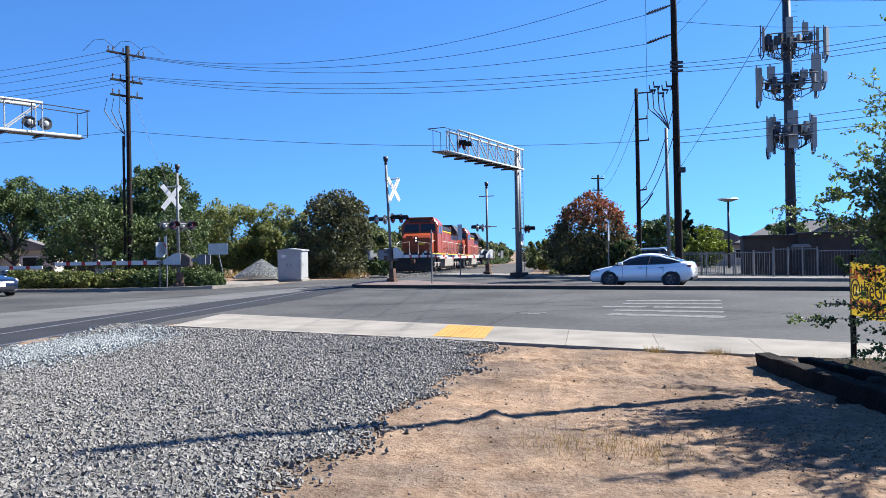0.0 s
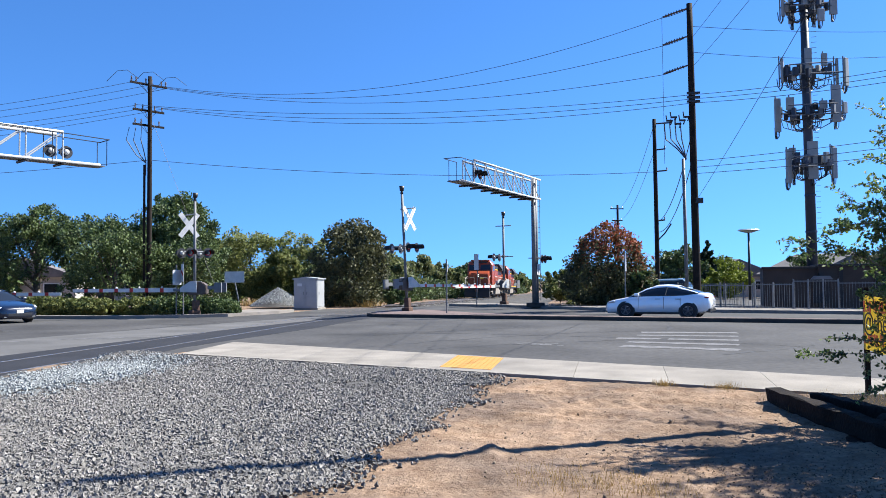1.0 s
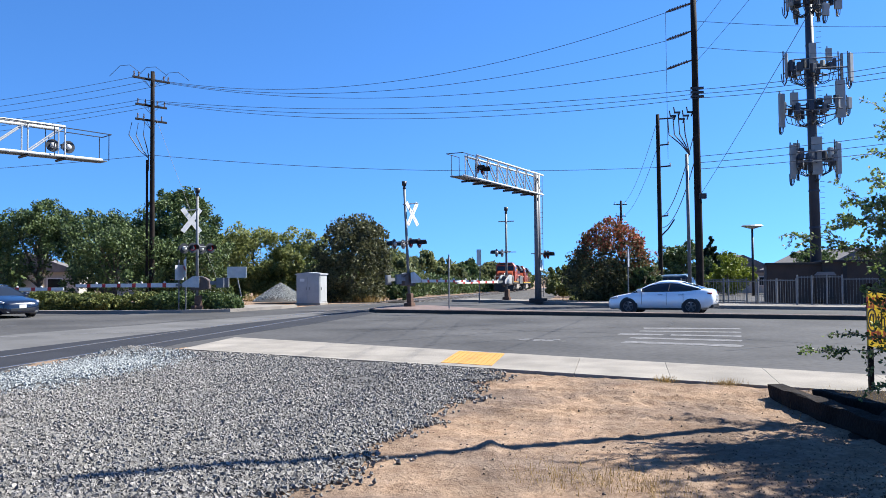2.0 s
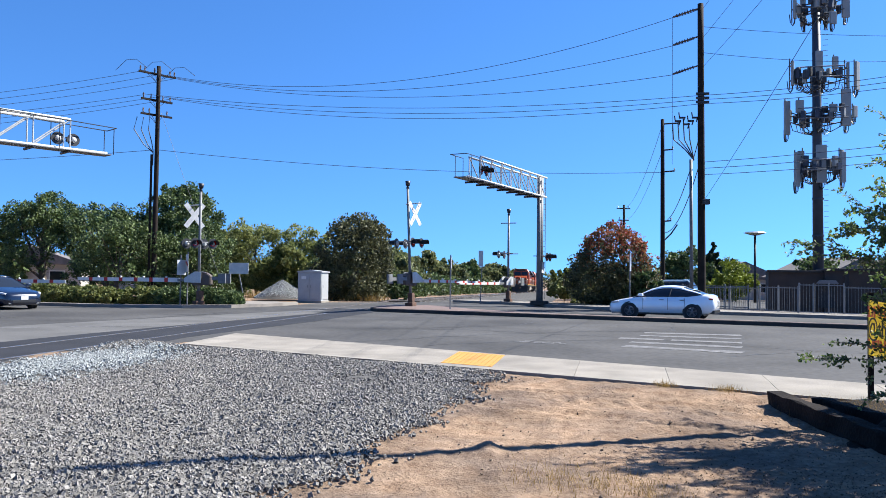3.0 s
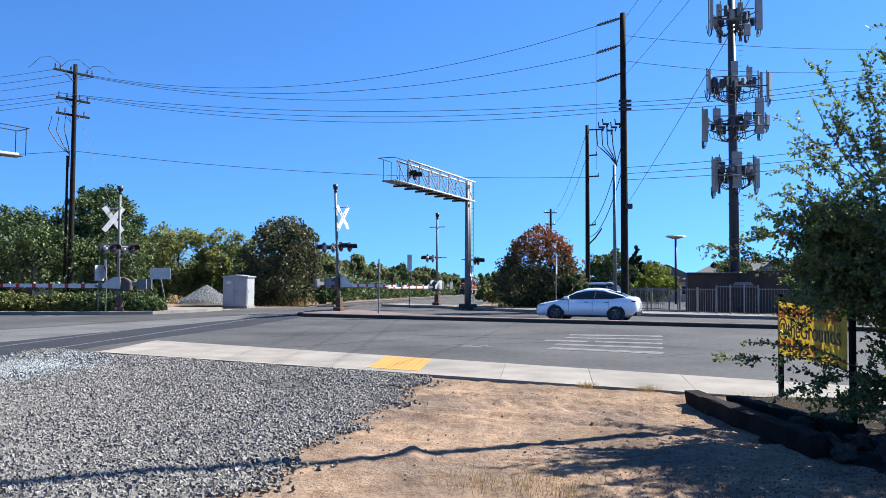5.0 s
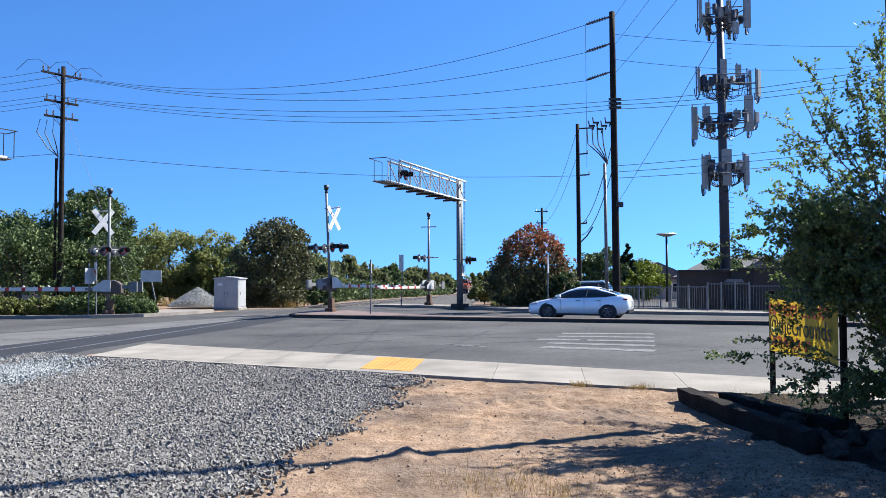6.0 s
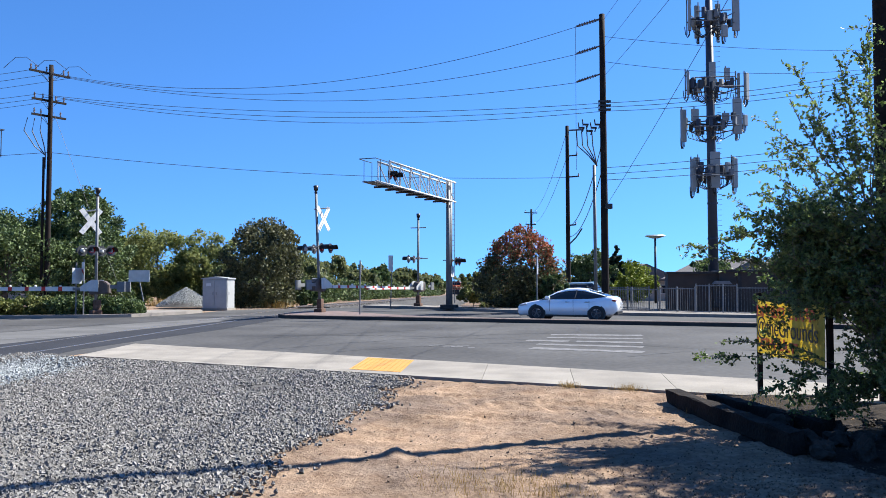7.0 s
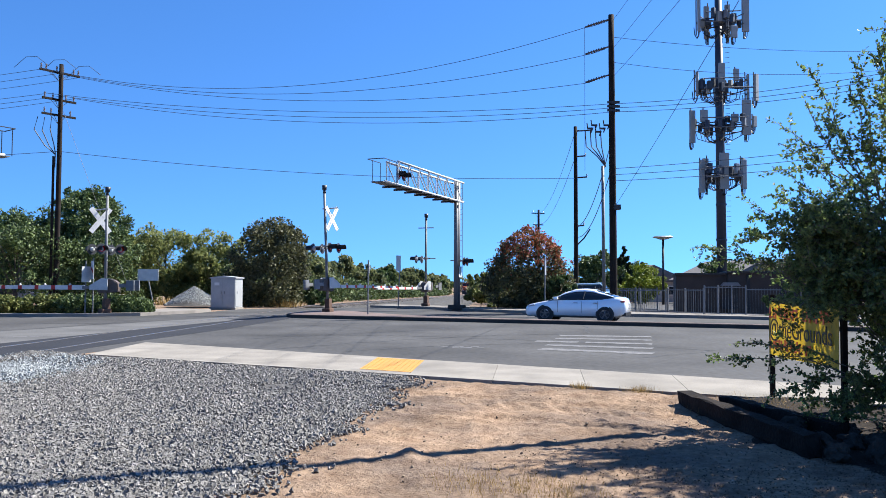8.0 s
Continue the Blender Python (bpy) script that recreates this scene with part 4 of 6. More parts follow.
tree("dark conifer beyond a car park", (17.9, 82, 0), [(0, 0, 1.4, 1.5, 1.5, 1.2), (0, 0, 2.8, 1.1, 1.1, 1.2), (0.1, 0, 4.2, 0.7, 0.7, 1.0), (0, 0, 5.2, 0.3, 0.3, 0.8)], M_PINE, 4000, 0.2, 0.14, 27)
tree("dark conifer beyond a car park", (19.4, 84, 0), [(0, 0, 1.6, 2.2, 1.8, 1.4), (0.3, 0, 2.9, 1.6, 1.4, 1.0), (0.9, 0, 3.7, 0.8, 0.8, 0.6)], M_PINE, 4000, 0.2, 0.14, 28)
tree("dark green palm-like tree beyond a fence", (12.6, 68, 0), lumps_of(18, 4.4, 4.5, 0.2, 9), M_OAK, 8000, 0.13, 0.14, 29)
tree("dark green tree behind a shed", (21.8, 66, 0), lumps_of(19, 5.0, 3.9, 0, 9), M_OAK, 9000, 0.12, 0.14, 30)
tree("dark green tree behind a shed", (25.6, 60, 0), lumps_of(20, 6.5, 4.0, 0, 9), M_DUSKY, 9000, 0.12, 0.14, 31)

for i, (x, y, w, h, leaf) in enumerate(((-14.6, 59, 4.4, 3.4, M_OAK), (-13.4, 65, 4.6, 3.9, M_FARLEAF), (-12.6, 71, 4.8, 4.2, M_OAK), (3.3, 54, 2.6, 2.0, M_HEDGE), (4.3, 61, 3.0, 2.6, M_OAK), (4.6, 69, 3.2, 2.9, M_FARLEAF), (5.6, 76, 4.2, 3.6, M_OAK))):
    tree("leafy green shrub beside the railway track", (x, y, 0), lumps_of(400 + i, w, h, -0.1, 9), leaf, 8500, 0.095, 0.08, 420 + i)

# rows of far trees that close the distance
q = random.Random(9)
for i in range(17):
    y = 70 + 13 * i + q.uniform(-3, 3)
    w = q.uniform(4.5, 7.5)
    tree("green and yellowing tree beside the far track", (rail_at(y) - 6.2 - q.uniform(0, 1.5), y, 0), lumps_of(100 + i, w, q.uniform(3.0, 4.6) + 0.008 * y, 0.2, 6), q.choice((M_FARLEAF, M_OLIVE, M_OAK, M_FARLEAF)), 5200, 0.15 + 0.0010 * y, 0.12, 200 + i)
for i in range(9):
    y = 84 + 24 * i + q.uniform(-5, 5)
    tree("green tree on the far side of the track", (max(rail_at(y) + 7.4, 0.024 * y + 3.9) + q.uniform(0, 3), y, 0), lumps_of(140 + i, q.uniform(4, 6.5), q.uniform(2.6, 3.8) + 0.008 * y, 0.1, 6), q.choice((M_FARLEAF, M_OAK, M_OLIVE)), 4600, 0.16 + 0.0009 * y, 0.12, 240 + i)


def far_wood(label, x0, y0, x1, y1, h, n, leaf, seed, size=0.55, wide=4.0):
    r = np.random.default_rng(seed)
    L = math.hypot(x1 - x0, y1 - y0)
    blobs = []
    for i in range(int(L / 4.5)):
        f = (i + r.uniform(0, 1)) / int(L / 4.5)
        hh = h * r.uniform(0.55, 1.05)
        blobs.append((x0 + (x1 - x0) * f, y0 + (y1 - y0) * f + r.uniform(-3, 3) * min(1, wide / 4), hh * 0.42, wide, wide * 0.88, hh * 0.58))
    pts = crown_points(r, blobs, n)
    pts[:, 2] += np.array([grade(y) for y in pts[:, 1]])
    me = leaves_mesh("far_wood", pts, size, r)
    me.materials.append(leaf)
    return tagged(new("far_wood", me), label, "wood", kind="stuff")


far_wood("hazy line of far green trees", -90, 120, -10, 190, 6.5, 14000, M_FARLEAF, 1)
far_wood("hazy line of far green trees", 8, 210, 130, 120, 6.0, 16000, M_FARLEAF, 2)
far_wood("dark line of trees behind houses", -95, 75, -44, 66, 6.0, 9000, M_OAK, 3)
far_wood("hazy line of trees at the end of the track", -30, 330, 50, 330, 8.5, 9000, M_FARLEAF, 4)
far_wood("low scrub along the foot of trackside trees", rail_at(60) - 4.9, 60, rail_at(240) - 4.6, 240, 2.4, 36000, M_OAK, 5, 0.14, 2.2)
far_wood("low scrub along the foot of trackside trees", rail_at(180) + 6.0, 180, rail_at(290) + 6.0, 290, 1.7, 14000, M_OAK, 6, 0.14, 1.6)

# the hedge of low shrubs at the corner
for i, (x, y, w, h, leaf) in enumerate(((-29.8, 38.4, 3.0, 1.05, M_HEDGE), (-27.0, 38.2, 3.0, 1.0, M_HEDGE), (-24.3, 37.6, 3.2, 1.02, M_HEDGE), (-21.8, 37.4, 2.6, 0.92, M_HEDGE), (-19.4, 37.9, 2.5, 0.95, M_HEDGE), (-17.6, 37.6, 2.4, 0.95, M_OAK), (-16.0, 37.5, 2.0, 0.92, M_OAK), (-15.0, 37.4, 1.5, 0.85, M_OAK), (-33, 39.5, 3.2, 1.1, M_HEDGE))):
    tree("low clipped green hedge shrub by the kerb", (x, y, 0), [(0, 0, h * 0.45, w * 0.5, 0.95, h * 0.55), (-w * 0.3, 0.1, h * 0.4, w * 0.36, 0.8, h * 0.5), (w * 0.3, -0.1, h * 0.4, w * 0.36, 0.8, h * 0.5)], leaf, 9000, 0.075, 0, 300 + i, "hedge_shrub", "shrub", dome=True)
M_DRYGRASS = leaf_mat("dry_grass", (0.19, 0.123, 0.0391), (0.308, 0.201, 0.0671))


def blades(name, label, spots, n, h, leaf, seed, w=0.006):
    r = np.random.default_rng(seed)
    v, f = [], []
    for k in range(n):
        x, y, s = spots[int(r.integers(0, len(spots)))]
        px, py = x + r.normal() * s, y + r.normal() * s
        a, ln = r.uniform(0, 6.28), h * r.uniform(0.4, 1.1)
        dx, dy = math.cos(a), math.sin(a)
        z0 = lumps(px, py) if -11 < px < 9 and py < 16 else grade(py)
        b = len(v)
        v += [(px - dy * w, py + dx * w, z0), (px + dy * w, py - dx * w, z0), (px + dx * ln * 0.5, py + dy * ln * 0.5, z0 + ln * 0.85)]
        f.append((b, b + 1, b + 2))
    me = bpy.data.meshes.new(name)
    me.from_pydata(v, [], f)
    me.materials.append(leaf)
    return tagged(new(name, me), label, "grass", kind="stuff")


blades("dry_grass", "tall dry golden grass under shrubs", [(-20 + 0.8 * i, 57.5, 0.7) for i in range(9)] + [(-13.8, 52, 0.6), (-10.6, 51.2, 0.5), (-16.5, 40.6, 0.5)], 3500, 0.7, M_DRYGRASS, 5, 0.025)
blades("dry_grass", "sparse dry yellow grass tufts on bare soil", [(0.2, 6.6, 0.22), (0.6, 6.4, 0.25), (0.9, 6.2, 0.2), (3.6, 10.3, 0.35), (4.3, 10.4, 0.3), (2.7, 11.5, 0.1), (1.9, 11.9, 0.08)], 1700, 0.11, M_DRYGRASS, 6, 0.0025)
blades("ground_cover", "yellow dry soil strip with dead grass", [(0.9 + 0.5 * i, 45.6 - 0.3 * i, 0.3) for i in range(6)], 1500, 0.25, M_DRYGRASS, 7, 0.02)

# ---- signal cabinet and gravel heap ----
M_CABINET = mat("grey_cabinet_paint", (0.312, 0.318, 0.318), 0.5, 0.1, vary=0.08, size=2, fine=30, bump=0.03)
cab = thing("signal_cabinet", "pale grey metal signal cabinet with closed doors", "cabinet", (-12.95, 45.0, 0.0), TRACK_TURN)
cab.scale = (0.94, 0.9, 1.0)
part("body", box(B(), (0, 0.75, 0.93), (1.5, 1.5, 1.66), bevel=0.015), M_CABINET, cab)
part("plinth", box(B(), (0, 0.75, 0.05), (1.62, 1.62, 0.12), bevel=0.01), M_CONCRETE, cab)
part("roof", prism(B(), [(-0.82, 0), (0.82, 0), (0.82, 0.06), (0.0, 0.15), (-0.82, 0.06)], -0.06, 1.58, pose(0, 0, 1.76)), M_CABINET, cab)
for x in (-0.37, 0.37):
    d = part("door", box(B(), (x, -0.012, 0.93), (0.7, 0.02, 1.5), bevel=0.006), M_CABINET, cab)
    part("handle", box(B(), (x - math.copysign(0.27, x), -0.035, 0.95), (0.03, 0.03, 0.16), bevel=0.005), M_GALV, d)
d = part("door", box(B(), (0.762, 0.75, 0.93), (0.02, 1.3, 1.5), bevel=0.006), M_CABINET, cab)
part("handle", box(B(), (0.785, 0.3, 0.95), (0.03, 0.03, 0.16)), M_GALV, d)
part("notice", box(B(), (-0.37, -0.026, 1.45), (0.3, 0.006, 0.16)), M_WHITE, cab, "small pale notice plate")


def stones(name, label, pts, sizes, material, seed, parent=None):
    """Many small angular stones as one mesh of separate lumps."""
    r = np.random.default_rng(seed)
    base = bmesh.new()
    bmesh.ops.create_icosphere(base, subdivisions=1, radius=1)
    bv = np.array([v.co[:] for v in base.verts])
    bf = np.array([[v.index for v in f.verts] for f in base.faces])
    base.free()
    # blocky lumps keep the count low
    ov = np.array([(-1, -1, -1), (1, -1, -1), (1, 1, -1), (-1, 1, -1), (-1, -1, 1), (1, -1, 1), (1, 1, 1), (-1, 1, 1)], float) * 0.62
    of = np.array([(0, 2, 1), (0, 3, 2), (4, 5, 6), (4, 6, 7), (0, 1, 5), (0, 5, 4), (1, 2, 6), (1, 6, 5), (2, 3, 7), (2, 7, 6), (3, 0, 4), (3, 4, 7)])
    n = len(pts)
    q = r.normal(size=(n, 4))
    q /= np.linalg.norm(q, axis=1)[:, None]
    w, x, y, z = q.T
    R = np.stack([1 - 2 * (y * y + z * z), 2 * (x * y - z * w), 2 * (x * z + y * w), 2 * (x * y + z * w), 1 - 2 * (x * x + z * z), 2 * (y * z - x * w), 2 * (x * z - y * w), 2 * (y * z + x * w), 1 - 2 * (x * x + y * y)], 1).reshape(n, 3, 3)
    big = len(pts) < 3000
    V, F = (bv, bf) if big else (ov, of)
    S = r.uniform(0.55, 1.25, size=(n, 1, 3)) * sizes[:, None, None]
    jit = 1 + r.normal(size=(n, len(V), 1)) * 0.2
    P = np.einsum("nij,nkj->nki", R, V[None] * jit * S) + pts[:, None, :]
    me = bpy.data.meshes.new(name)
    me.from_pydata(P.reshape(-1, 3).tolist(), [], (F[None] + (np.arange(n) * len(V))[:, None, None]).reshape(-1, 3).tolist())
    me.materials.append(material)
    ob = tagged(new(name, me), label, "gravel", kind="stuff")
    return ob


r5 = np.random.default_rng(5)
n = 7000
a, d = r5.uniform(0, 6.283, n), np.sqrt(r5.uniform(0, 1, n))
pts = np.stack([-15.75 + 1.75 * d * np.cos(a), 48.6 + 1.6 * d * np.sin(a), 0.12 + 1.15 * (1 - d) ** 0.9], 1)
heap = B()
bmesh.ops.create_cone(heap, cap_ends=False, segments=24, radius1=1.75, radius2=0.08, depth=1.1, matrix=Matrix.Translation((-15.75, 48.6, 0.66)))
part("heap_core", heap, M_BALLAST, stones("gravel_heap", "heap of pale grey crushed stone beside a cabinet", pts, r5.uniform(0.022, 0.05, n), mat("heap_stone", (0.232, 0.237, 0.227), 0.95, vary=0.2, size=9, fine=60, rnd=0.3, island=True), 5))

# ---- foreground ballast ----
M_BASEGRAVEL = mat("gravel_bed", (0.0774, 0.0733, 0.0697), 0.95, vary=0.4, size=4, fine=28, bump=1.0, spec=0.1)


def gravel_right(y):
    """x of the ragged border between ballast and soil."""
    e = np.interp(y, [1, 5.0, 5.4, 6.85, 8.1, 10.4, 12.6, 14.6, 20], [-2.6, -2.0, -1.9, -1.62, -1.45, -1.0, -0.7, -1.4, -2])
    return e


def gravel_z(x, y):
    return 0.02 + lumps(x, y)


GX, GY = np.arange(-12, 8, 0.1), np.arange(1, 20, 0.1)
GZ = np.array([[lumps(float(a), float(b)) for a in GX] for b in GY])


def ground_z(x, y):
    """The soil's height at many places, between the grid's points."""
    u, v = np.clip((x + 12) / 0.1, 0, len(GX) - 1.01), np.clip((y - 1) / 0.1, 0, len(GY) - 1.01)
    i, j = u.astype(int), v.astype(int)
    a, b = u - i, v - j
    return GZ[j, i] * (1 - a) * (1 - b) + GZ[j, i + 1] * a * (1 - b) + GZ[j + 1, i] * (1 - a) * b + GZ[j + 1, i + 1] * a * b


bm, prev = B(), None
for i in range(60):
    y = 1.2 + 0.27 * i
    xr = float(gravel_right(y)) - 0.18 + 0.1 * noise.noise((y * 1.7, 0, 4))
    xl = -9.3 if y > 11 else -11.5
    if y > 13.2:
        xr = min(xr, -7.7 + (16.5 - y) / 0.487)
    ring = [bm.verts.new((xl + (xr - xl) * k / 40, y, gravel_z(xl + (xr - xl) * k / 40, y) - 0.004 * (1 if k < 40 else 6))) for k in range(41)]
    if prev and xr > xl + 0.3:
        for k in range(40):
            bm.faces.new((prev[k], prev[k + 1], ring[k + 1], ring[k]))
    prev = ring
tagged(part("gravel_bed", bm, M_BASEGRAVEL, smooth=True), "bed of grey crushed stone ballast", "gravel", kind="structure")

n = 200000
y = 4.2 + 13.2 * r5.uniform(0, 1, n) ** 1.15
x = r5.uniform(-9.6, 0.4, n)
edge = gravel_right(y) + r5.normal(size=n) * 0.12 + 0.30 * r5.uniform(0, 1, n) ** 9 + 0.12 * np.sin(y * 3.1) + 0.08 * np.sin(y * 7.3)
keep = (x < edge) & (y < 16.45 - 0.487 * (x + 7.66)) & ~((x < -9.1) & (y > 12.3)) & (x > -0.72 * y - 1.2)
x, y = x[keep], y[keep]
bare = ((x + 2.6) ** 2 / 0.5 + (y - 12.2) ** 2 / 0.5 < r5.uniform(0, 1.2, len(x))) | ((x + 7.2) ** 2 / 0.3 + (y - 15.3) ** 2 / 0.3 < r5.uniform(0, 1.2, len(x)))
x, y = x[~bare], y[~bare]
z = ground_z(x, y) + 0.02
pale = ((x + 8.0) / 1.5) ** 2 + ((y - 13.6) / 3.3) ** 2 < r5.uniform(0.55, 1.25, len(x))
siz = r5.uniform(0.012, 0.030, len(x)) * (0.85 + 0.25 * r5.uniform(0, 1, len(x)) ** 3)
P3 = np.stack([x, y, z + siz * 0.25], 1)
stones("ballast", "grey angular crushed stone lying loose on soil", P3[~pale], siz[~pale], M_STONE, 6)
n2 = 11000
a, d = r5.uniform(0, 6.283, n2), np.abs(r5.normal(size=n2)) * 0.62
px, py = -8.0 + 1.45 * d * np.cos(a), 13.6 + 3.2 * d * np.sin(a)
ok = (px > -9.5 + 0.1 * (py > 14)) & (py < 16.3 - 0.487 * (px + 7.66))
px, py, d = px[ok], py[ok], d[ok]
pz = ground_z(px, py) + 0.02 + 0.05 * np.exp(-2.2 * d ** 2)
stones("pale_ballast", "low heap of pale whitish crushed stone", np.stack([px, py, pz], 1), r5.uniform(0.012, 0.032, len(px)), M_WHITESTONE, 7)
# loose pebbles and clods on the soil
n3 = 2000
x, y = r5.uniform(-2.2, 5.2, n3), r5.uniform(4.5, 14.5, n3)
ok = (y < 13.3 - 0.487 * (x + 0.44)) & (x > gravel_right(y) - 0.5)
x, y = x[ok], y[ok]
z = ground_z(x, y)
s3 = 0.003 + 0.013 * r5.uniform(0, 1, len(x)) ** 5
stones("pebbles", "scattered small clods and pebbles on soil", np.stack([x, y, z + s3 * 0.3], 1), s3, mat("clods", (0.174, 0.13, 0.0912), 0.95, vary=0.3, size=20, fine=90, rnd=0.45, island=True), 8)
n4 = 9000
y = r5.uniform(50, 95, n4)
x = TRACK_X + TRACK_SLOPE * y + r5.uniform(-3.0, 3.0, n4)
stones("trackside_ballast", "grey crushed stone along the rails", np.stack([x, y, 0.02 - np.maximum(0, np.abs(x - TRACK_X - TRACK_SLOPE * y) - 1.3) * 0.09 + np.array([grade(v) for v in y])], 1), r5.uniform(0.025, 0.06, n4), M_STONE, 9)


# ---- cars ----
M_TYRE = mat("tyre_rubber", (0.02, 0.02, 0.021), 0.8, vary=0.2, size=8, fine=50, bump=0.1)
M_RIM = mat("dark_alloy", (0.14, 0.14, 0.15), 0.35, 0.6, vary=0.1, bump=0.02)
M_CARGLASS = glass_mat("car_glass", (0.015, 0.018, 0.022), 0.03)
M_TRIM = mat("black_trim", (0.015, 0.015, 0.016), 0.4, vary=0.1, bump=0.02)
M_LAMP = glass_mat("clear_lamp", (0.5, 0.5, 0.52), 0.08)
M_TAIL = glass_mat("red_tail_lamp", (0.25, 0.01, 0.01), 0.1)


def car_paint(name, col, metal=0.1):
    m = mat(name, col, 0.22, metal, vary=0.03, size=2, fine=30, bump=0.0)
    m.node_tree.nodes["Principled BSDF"].inputs["Coat Weight"].default_value = 1.0
    m.node_tree.nodes["Principled BSDF"].inputs["Coat Roughness"].default_value = 0.05
    return m


def loft(bm, rings, close_ends=True):
    """Skin over rings of equal count, each a closed loop."""
    vs = [[bm.verts.new(p) for p in r] for r in rings]
    n = len(vs[0])
    for a, b in zip(vs, vs[1:]):
        for k in range(n):
            bm.faces.new((a[k], a[(k + 1) % n], b[(k + 1) % n], b[k]))
    if close_ends:
        bm.faces.new(vs[0][::-1])
        bm.faces.new(vs[-1])
    bmesh.ops.recalc_face_normals(bm, faces=bm.faces[:])
    return bm


def interp(x, tab):
    return float(np.interp(x, [t[0] for t in tab], [t[1] for t in tab]))


def wheel(parent, at, side, r=0.34):
    bm = B()
    prof = [(r * 0.62, -0.11), (r * 0.9, -0.115), (r, -0.08), (r, 0.08), (r * 0.9, 0.115), (r * 0.62, 0.11)]
    n, rings = 32, []
    for i in range(n):
        a = 2 * math.pi * i / n
        rings.append([bm.verts.new((p * math.cos(a), y, p * math.sin(a))) for p, y in prof])
    for i in range(n):
        for k in range(5):
            bm.faces.new((rings[i][k], rings[i][k + 1], rings[(i + 1) % n][k + 1], rings[(i + 1) % n][k]))
    bmesh.ops.recalc_face_normals(bm, faces=bm.faces[:])
    w = part("wheel", tube(B(), (0, -0.05, 0), (0, 0.05, 0), r * 0.6, n=24), M_TRIM, parent, "dark alloy wheel")
    w.matrix_basis = pose(*at)
    part("tyre", bm, M_TYRE, w, smooth=True)
    bm = tube(B(), (0, side * 0.06, 0), (0, side * 0.1, 0), r * 0.16, n=12)
    for i in range(5):
        a = 2 * math.pi * i / 5 + 0.3
        for o in (-0.12, 0.12):
            tube(bm, (0, side * 0.085, 0), (r * 0.62 * math.cos(a + o), side * 0.075, r * 0.62 * math.sin(a + o)), 0.022, n=5)
    for i in range(24):
        a0, a1 = 2 * math.pi * i / 24, 2 * math.pi * (i + 1) / 24
        tube(bm, (r * 0.62 * math.cos(a0), side * 0.09, r * 0.62 * math.sin(a0)), (r * 0.62 * math.cos(a1), side * 0.09, r * 0.62 * math.sin(a1)), 0.018, n=5)
    part("rim", bm, M_RIM, w)


